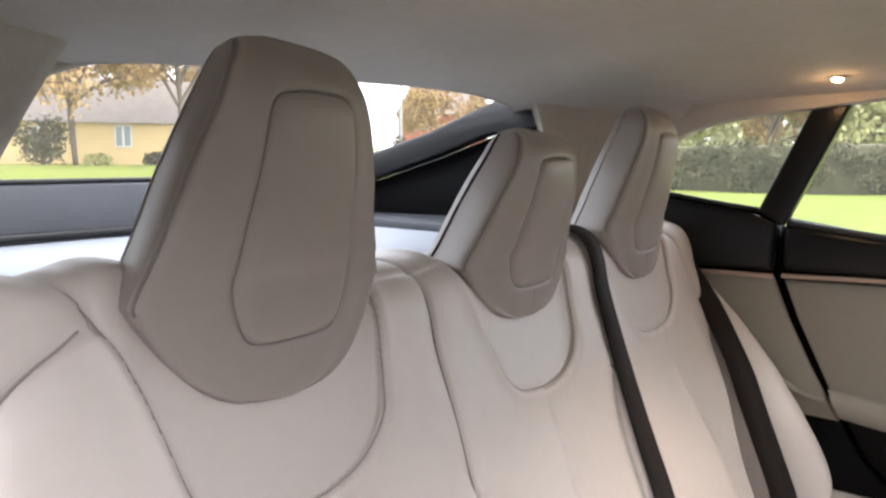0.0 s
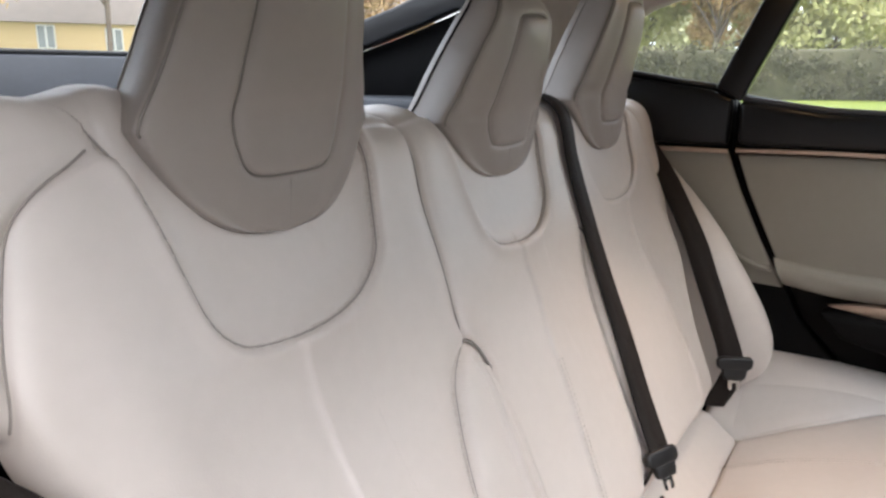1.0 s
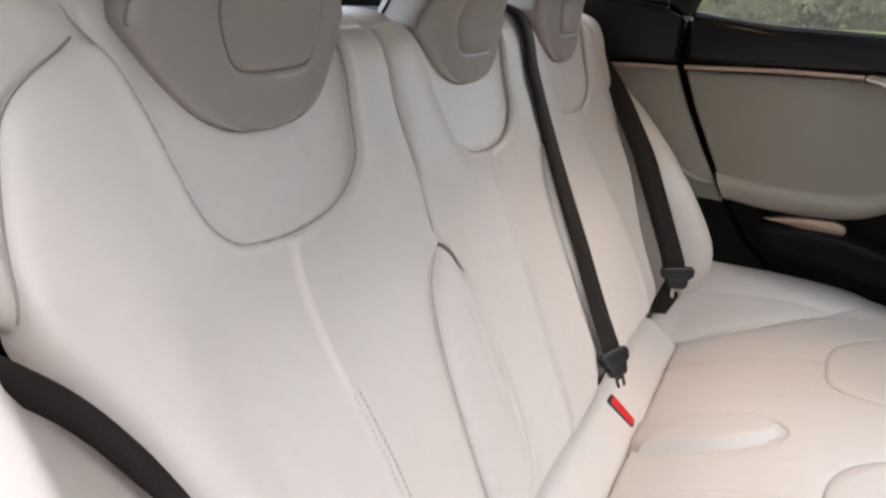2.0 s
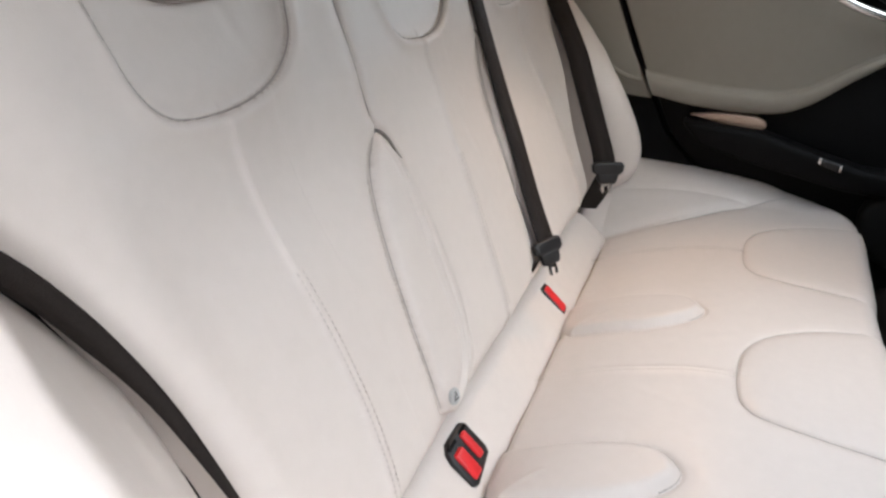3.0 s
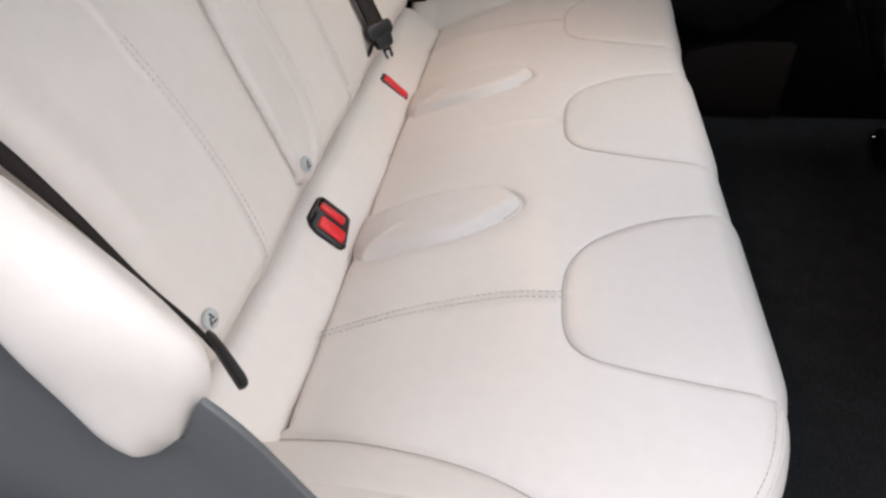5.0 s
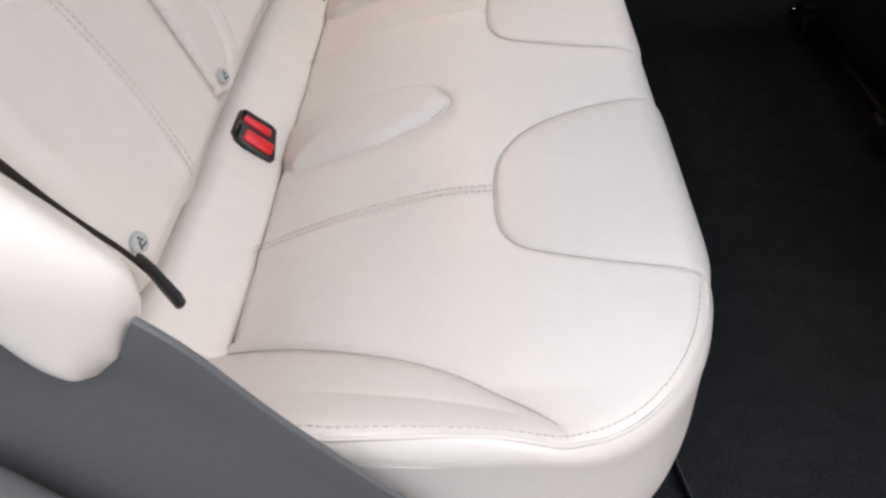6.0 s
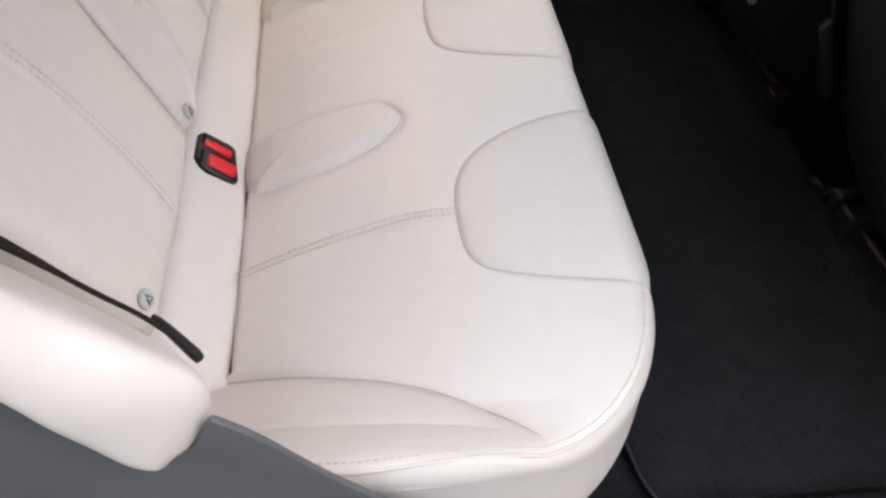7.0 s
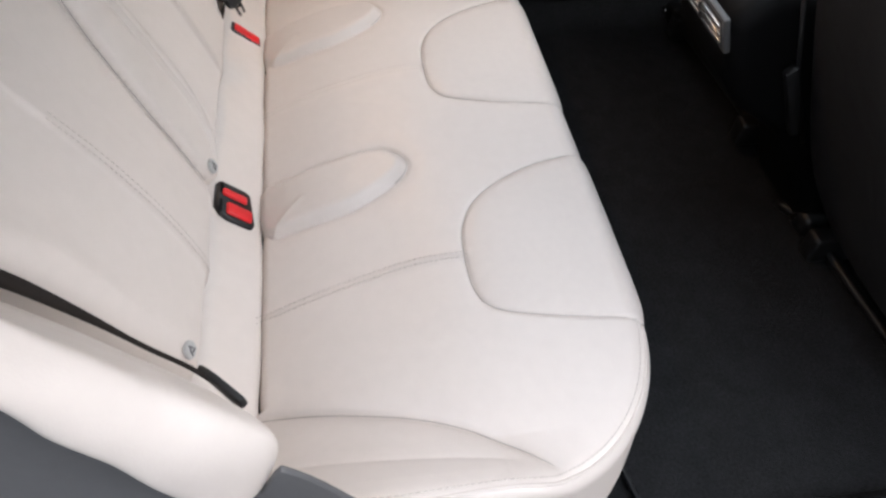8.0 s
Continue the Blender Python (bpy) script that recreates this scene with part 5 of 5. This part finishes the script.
def build_front_seat(x0, x1, group):
    cx = (x0 + x1) / 2
    seat = thing("front_seat", "black front seat seen from behind", "car seat", (cx, -1.0, 0), group=group)
    rows = []
    for z, yy, w in ((0.16, -0.93, 0.20), (0.24, -0.885, 0.235), (0.40, -0.815, 0.25), (0.60, -0.735, 0.25), (0.80, -0.665, 0.225), (0.88, -0.66, 0.19), (0.92, -0.69, 0.15)):
        rows.append([(cx - w, yy - 0.10, z), (cx - w * 0.98, yy - 0.03, z), (cx - w * 0.8, yy, z), (cx, yy + 0.012, z), (cx + w * 0.8, yy, z), (cx + w * 0.98, yy - 0.03, z), (cx + w, yy - 0.10, z)])
    P, q4 = patch(rows, False, 60, 60)
    N = facing(P)
    flip = N[30, 30, 1] < 0
    part("back_shell", (P.reshape(-1, 3), quads(60, 60, flip).reshape(-1, 4)), BLACK_LEATHER, seat)
    part("back_pad", slab([(cx - 0.24, 0.2), (cx + 0.24, 0.2), (cx + 0.23, 0.86), (cx - 0.23, 0.86)], -0.05, 0.05, "y", 0.03, 3), BLACK_LEATHER, seat).data.transform(Matrix.Translation((0, 0.0, 0)) @ pose(0, 0.15, -0.02, -20, 0, 0))
    part("cushion", block((0.50, 0.46, 0.16), Matrix.Translation((cx, -1.17, 0.24)), 0.05, 4), BLACK_LEATHER, seat)
    for sx in (-0.2, 0.2):
        part("rail", block((0.04, 0.46, 0.06), Matrix.Translation((cx + sx, -1.20, 0.04)), 0.008), BLACK, seat)
    part("rail_cover", tube(spline([(cx - 0.20, -1.030, 0.030), (cx + 0.10, -1.015, 0.030), (cx + 0.25, -1.006, 0.030), (cx + 0.30, -0.995, 0.026), (cx + 0.335, -0.985, 0.012)], 30), 0.011, 10), BLACK, seat, "shiny black rail cover")
    part("rail_bracket", block((0.055, 0.05, 0.05), Matrix.Translation((cx + 0.27, -1.012, 0.032)), 0.014, 3), BLACK, seat)
    part("bolt", rod((cx + 0.275, -0.984, 0.036), (cx + 0.275, -0.978, 0.036), 0.007), CHROME, seat)
    part("side_trim", slab([(-0.80, 0.415), (-0.785, 0.40), (-0.845, 0.28), (-0.86, 0.285)], cx + 0.235, cx + 0.252, "x", 0.004, 2), BLACK, seat)
    for sx in (-0.03, 0.03):
        part("headrest_post", rod((cx + sx, -0.74, 0.88), (cx + sx, -0.735, 0.97), 0.006), CHROME, seat)
    part("headrest", block((0.25, 0.09, 0.17), Matrix.Translation((cx, -0.75, 1.03)), 0.035, 4), BLACK_LEATHER, seat)
    part("piping", tube(np.array([(cx + 0.2 * s, y + 0.004, z) for s, y, z in ((1.22, -0.885, 0.26), (1.25, -0.815, 0.40), (1.22, -0.735, 0.60))]), 0.003), BLACK, seat)
    return seat


build_front_seat(-0.60, -0.12, "front seats")
build_front_seat(0.12, 0.62, "front seats")

console = thing("centre_console", "black centre console with bright rear vents", "console", (0, -1.1, 0))
part("body", slab([(-0.68, 0.47), (-0.71, 0.37), (-0.76, 0.31), (-0.84, 0.26), (-0.92, 0.18), (-0.97, 0.09), (-1.0, 0.0), (-1.75, 0.0), (-1.75, 0.52), (-0.74, 0.52)], -0.10, 0.115, "x", 0.03, 4), BLACK_SOFT, console)
m = Matrix.Translation((-0.005, -0.688, 0.448)) @ pose(0, 0, 0, -110, 0, 0)
part("vent_frame", block((0.17, 0.060, 0.010), m, 0.003), GREY, console, "grey vent frame")
for sx in (-0.041, 0.041):
    part("vent_well", block((0.072, 0.048, 0.008), m @ Matrix.Translation((sx, 0, 0.002)), 0.002), BLACK, console)
    for k in (-0.014, 0.0, 0.014):
        part("vent_slat", block((0.066, 0.006, 0.006), m @ Matrix.Translation((sx, k, 0.006)), 0.001), CHROME, console, "bright vent slat")

# ================= outside =================
GRASS = mat("mown_grass", (0.17, 0.27, 0.02), 0.9, grain=0.4, scale=0.7, colour2=(0.27, 0.26, 0.035), bump=0.5, bscale=40, bdist=0.03)
HEDGE_LEAF = mat("hedge_leaves", (0.065, 0.075, 0.032), 0.85, grain=0.5, scale=1.0, colour2=(0.18, 0.15, 0.085))
GREEN_LEAF = mat("yellow_green_leaves", (0.38, 0.42, 0.14), 0.8, grain=0.3, scale=0.9, colour2=(0.55, 0.48, 0.24))
RUST_LEAF = mat("autumn_leaves", (0.50, 0.29, 0.14), 0.8, grain=0.3, scale=0.9, colour2=(0.48, 0.37, 0.16))
BARK = mat("grey_bark", (0.22, 0.17, 0.13), 0.9, vary=0.4, grain=0.4, scale=6, bump=0.6, bscale=30, bdist=0.02)
YELLOW = mat("yellow_render_wall", (0.74, 0.56, 0.30), 0.85, vary=0.1, grain=0.08, scale=1.5, bump=0.2, bscale=60)
THATCH = mat("brown_roof_tiles", (0.38, 0.32, 0.27), 0.9, vary=0.3, grain=0.4, scale=2.5, bump=0.6, bscale=20, bdist=0.02)
BRICK = mat("red_brick_wall", (0.42, 0.15, 0.09), 0.9, vary=0.3, grain=0.3, scale=3)
WHITE = mat("white_window_paint", (0.75, 0.76, 0.77), 0.5, vary=0.05)
PANE = mat("dark_window_pane", (0.25, 0.28, 0.30), 0.15, vary=0.2)


def ground_z(x, y):
    t = np.clip((np.hypot(x * 1.1, y * 0.8) - 3) / 12, 0, 1)
    t2 = np.clip((np.asarray(y) - 13) / 24, 0, 1)
    return -0.28 + 0.24 * t * t * (3 - 2 * t) + 1.02 * t2 * t2 * (3 - 2 * t2)


rr = np.concatenate([np.linspace(0.0, 60, 80), np.geomspace(65, 1500, 14)])
aa = np.linspace(0, 2 * math.pi, 97)
RR, AA = np.meshgrid(rr, aa, indexing="ij")
gx, gy = RR * np.sin(AA), RR * np.cos(AA)
gz = ground_z(gx, gy) + 0.05 * np.sin(gx * 0.7) * np.cos(gy * 0.6) * np.clip((RR - 6) / 6, 0, 1)
G = np.stack([gx, gy, gz], -1)
tagged(part("ground", (G.reshape(-1, 3), quads(len(rr), 97, True).reshape(-1, 4)), GRASS), "mown green lawn round the car", "lawn", kind="structure")


# Unseen lane, added so light bounced off the ground stays grey, not green.
ROAD = mat("grey_tarmac", (0.12, 0.115, 0.11), 0.9, vary=0.25, grain=0.4, scale=3, bump=0.5, bscale=90, bdist=0.006)
gx, gy = np.meshgrid(np.linspace(-3.6, 2.8, 24), np.linspace(-40, 40, 160), indexing="ij")
G = np.stack([gx, gy, ground_z(gx, gy) + 0.012], -1)
tagged(part("road", (G.reshape(-1, 3), quads(24, 160, True).reshape(-1, 4)), ROAD), "grey tarmac lane on which the car stands", "road", kind="structure")
# Unseen wall, added to hold back low sky light at the open doorway.
tagged(part("unseen_wall_near", slab([(-40, -0.6), (40, -0.6), (40, 2.5), (-40, 2.5)], -4.0, -3.7, "x", 0.03), mat("pale_garden_wall", (0.35, 0.325, 0.30), 0.9, vary=0.2, grain=0.3, scale=4, bump=0.4, bscale=30, bdist=0.01)), "plain pale garden wall along the lane", "wall", kind="structure")


def out_at(az, dist, z=None):
    x, y = dist * math.sin(radians(az)) - 0.75, dist * math.cos(radians(az)) - 0.19
    return Vector((x, y, float(ground_z(x, y)) if z is None else z))


def leaves(rng, spots, size, count):
    """Small bent leaf cards scattered round the given (place, radius) clumps."""
    v, f = [], []
    for _ in range(count):
        (cx, cy, cz), r = spots[rng.randrange(len(spots))]
        d = Vector((rng.gauss(0, 1), rng.gauss(0, 1), rng.gauss(0, 0.8)))
        d = d.normalized() * r * rng.uniform(0.35, 1.05)
        c = Vector((cx, cy, cz)) + d
        q = Euler((rng.uniform(0, 6.3), rng.uniform(0, 6.3), rng.uniform(0, 6.3))).to_matrix()
        s = size * rng.uniform(0.6, 1.3)
        k = len(v)
        for a, b, e in ((-1, 0, 0), (0, -0.5, 0.15), (1, 0, 0), (0, 0.5, 0.15)):
            v.append(c + q @ Vector((a * s, b * s, e * s)))
        f.append((k, k + 1, k + 2, k + 3))
    return np.array([tuple(p) for p in v]), f


def build_tree(at, height, spread, leaf, seed, label, bare=False, count=2600, leaf_size=0.16):
    rng = random.Random(seed)
    tree = thing("tree", label, "tree", at)
    top = Vector(at) + Vector((rng.uniform(-0.3, 0.3), rng.uniform(-0.3, 0.3), height * 0.55))
    stems = [tube(spline([at, Vector(at).lerp(top, 0.5) + Vector((rng.uniform(-0.2, 0.2), 0, 0)), top], 14), height * 0.013, 8)]
    spots = []
    for i in range(11):
        a, up = rng.uniform(0, 6.3), rng.uniform(0.3, 1.0)
        start = Vector(at).lerp(top, rng.uniform(0.45, 1.0))
        end = start + Vector((math.cos(a) * spread * up, math.sin(a) * spread * up, height * rng.uniform(0.08, 0.45)))
        mid = start.lerp(end, 0.5) + Vector((0, 0, height * 0.05))
        stems.append(tube(spline([start, mid, end], 12), height * 0.008, 6))
        for k in range(3):
            tip = end + Vector((rng.uniform(-1, 1), rng.uniform(-1, 1), rng.uniform(-0.3, 0.8))) * spread * 0.35
            stems.append(tube(spline([mid.lerp(end, 0.5), end, tip], 8), height * 0.003, 5))
            spots.append((tuple(tip), spread * rng.uniform(0.22, 0.42)))
    part("trunk", merged(stems), BARK, tree)
    part("crown", leaves(rng, spots, leaf_size, count), leaf, tree)
    return tree


def build_bush(at, w, h, leaf, seed, label, count=1500):
    rng = random.Random(seed)
    bush = thing("bush", label, "bush", at)
    spots = [((at[0] + rng.uniform(-w, w) * 0.6, at[1] + rng.uniform(-w, w) * 0.6, at[2] + h * rng.uniform(0.2, 0.75)), h * rng.uniform(0.25, 0.45)) for _ in range(14)]
    part("stems", merged([tube(spline([(at[0], at[1], at[2] - 0.1), s[0]], 5), 0.02, 5) for s in spots]), BARK, bush)
    part("foliage", leaves(rng, spots, 0.11, count), leaf, bush)
    return bush


def build_house(az, dist, length, wall_h, roof_h, wall_mat, roof_mat, windows, label, chimney=False):
    c = out_at(az, dist)
    house = thing("house", label, "house", c)
    turn = Matrix.Translation(c) @ pose(0, 0, 0, 0, 0, -az)

    def put(name, bm, material, parent=house, lab=""):
        bm.transform(turn)
        return part(name, bm, material, parent, lab)
    L = length / 2
    put("wall", slab([(-L, -0.6), (L, -0.6), (L, wall_h), (-L, wall_h)], 0.0, 6.0, "y", 0.02), wall_mat)
    bm = bmesh.new()
    vs = [bm.verts.new(p) for p in ((-L - 0.3, -0.4, wall_h - 0.15), (L + 0.3, -0.4, wall_h - 0.15), (L + 0.3, 6.4, wall_h - 0.15), (-L - 0.3, 6.4, wall_h - 0.15), (-L + 1.2, 3, wall_h + roof_h), (L - 1.2, 3, wall_h + roof_h))]
    for q in ((0, 1, 5, 4), (2, 3, 4, 5), (1, 2, 5), (3, 0, 4), (3, 2, 1, 0)):
        bm.faces.new([vs[i] for i in q])
    put("roof", bm, roof_mat)
    for x, z, w, h in windows:
        fr = put("window", slab([(x - w / 2, z), (x + w / 2, z), (x + w / 2, z + h), (x - w / 2, z + h)], -0.06, 0.02, "y", 0.01), WHITE)
        for k in (-1, 1):
            put("pane", slab([(x + k * w * 0.24 - w * 0.18, z + 0.08), (x + k * w * 0.24 + w * 0.18, z + 0.08), (x + k * w * 0.24 + w * 0.18, z + h - 0.08), (x + k * w * 0.24 - w * 0.18, z + h - 0.08)], -0.07, 0.0, "y", 0), PANE, fr)
    if chimney:
        put("chimney", block((0.9, 0.7, 1.8), Matrix.Translation((0.5, 3, wall_h + roof_h + 0.3)), 0.03), wall_mat)
    return house


build_house(30.4, 46, 15, 2.5, 2.6, YELLOW, THATCH, [(-4.0, 0.9, 0.8, 1.2), (0.25, 1.0, 0.9, 1.25), (3.6, 0.9, 0.9, 1.25)], "single-storey yellow rendered house with brown roof")
build_house(54.0, 75, 9, 5.2, 3.0, BRICK, THATCH, [(-2, 1, 1.1, 1.4), (2, 1, 1.1, 1.4), (-2, 3.5, 1.1, 1.2), (2, 3.5, 1.1, 1.2)], "distant red brick house with chimney", True)
build_tree(out_at(27.6, 40), 10.5, 3.6, RUST_LEAF, 3, "autumn tree with thin orange leaves before the house", count=15000, leaf_size=0.15)
build_tree(out_at(34.5, 41), 10.5, 3.8, RUST_LEAF, 5, "autumn tree with orange and yellow leaves", count=15000, leaf_size=0.15)
build_tree(out_at(37.5, 56), 10.0, 3.4, RUST_LEAF, 8, "tall autumn tree behind the house", count=12000, leaf_size=0.20)
build_tree(out_at(24.0, 57), 10.0, 3.6, RUST_LEAF, 9, "tall autumn tree behind the house", count=12000, leaf_size=0.20)
build_tree(out_at(53.5, 62), 7.0, 3.4, RUST_LEAF, 19, "round orange autumn tree by the road", count=7000, leaf_size=0.16)
build_bush(out_at(25.6, 40), 1.5, 2.4, HEDGE_LEAF, 11, "dark green round garden bush")
build_bush(out_at(32.8, 43), 0.6, 0.8, HEDGE_LEAF, 12, "low green bush below the house wall", 900)
build_bush(out_at(29.0, 43), 1.2, 0.6, GREEN_LEAF, 13, "low flowering border plants", 900)
build_bush(out_at(47.5, 30), 1.0, 1.6, GREEN_LEAF, 15, "bright green bush by the road")
lamp_post = thing("street_lamp", "thin grey street lamp post far off", "street lamp", out_at(50.8, 38))
c = out_at(50.8, 38)
part("pole", rod(c - Vector((0, 0, 0.2)), c + Vector((0, 0, 6.5)), 0.07), BADGE, lamp_post)
part("lantern", block((0.5, 0.25, 0.15), Matrix.Translation(c + Vector((0.2, 0, 6.5))), 0.04), BADGE, lamp_post)

# field hedge along the far side
rng = random.Random(21)
hedge = thing("hedge", "long trimmed field hedge, brown-green, beyond the lawn", "hedge", (29, 4, 0.3))
spots = [((28.5 + rng.uniform(-0.5, 0.5), y, float(ground_z(28.5, y)) + rng.uniform(0.15, 1.75)), rng.uniform(0.3, 0.6)) for y in np.linspace(-14, 24, 260)]
part("foliage", leaves(rng, spots, 0.10, 22000), HEDGE_LEAF, hedge)
part("core", slab([(-14, -0.3), (24, -0.3), (24, 1.7), (-14, 1.7)], 28.5, 29.3, "x", 0.2, 2), HEDGE_LEAF, hedge)
for i, (az, d, h, s, lf) in enumerate(((69, 36, 5, 2.2, GREEN_LEAF), (73, 40, 6, 2.6, GREEN_LEAF), (77.5, 37, 5.5, 2.4, RUST_LEAF), (81, 42, 6.5, 2.6, GREEN_LEAF), (84.5, 36, 5, 2.3, GREEN_LEAF), (88.5, 41, 6, 2.6, GREEN_LEAF), (93, 38, 6, 2.5, RUST_LEAF), (65, 44, 6, 2.6, GREEN_LEAF))):
    build_tree(out_at(az, d), h, s, lf, 40 + i, "pale yellow-green tree behind the hedge", count=7000, leaf_size=0.15)

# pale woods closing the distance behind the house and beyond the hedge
# The washed-out outdoor brightness is put into these pale foliage colours.
WASHED_RUST = mat("washed_rust_foliage", (0.60, 0.40, 0.22), 0.8, grain=0.25, scale=0.4, colour2=(0.55, 0.46, 0.26))
WASHED_GREEN = mat("washed_green_foliage", (0.52, 0.56, 0.26), 0.8, grain=0.25, scale=0.4, colour2=(0.62, 0.54, 0.38))
for seed, a0, a1, dist, h, leaf, label in ((61, 16, 41, 58, 8.5, WASHED_RUST, "pale autumn woods behind the house"), (62, 62, 98, 52, 7.0, WASHED_GREEN, "pale green woods beyond the hedge")):
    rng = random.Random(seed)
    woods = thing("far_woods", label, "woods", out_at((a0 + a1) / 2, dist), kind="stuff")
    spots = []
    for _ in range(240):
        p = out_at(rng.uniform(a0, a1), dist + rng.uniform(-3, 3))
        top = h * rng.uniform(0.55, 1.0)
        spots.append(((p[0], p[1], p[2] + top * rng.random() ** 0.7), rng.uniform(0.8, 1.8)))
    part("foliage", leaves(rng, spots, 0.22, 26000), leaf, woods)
    part("trunks", merged([tube(spline([(q[0][0], q[0][1], -0.2), (q[0][0] + 0.2, q[0][1], q[0][2])], 4), 0.10, 5) for q in spots[::8]]), BARK, woods)
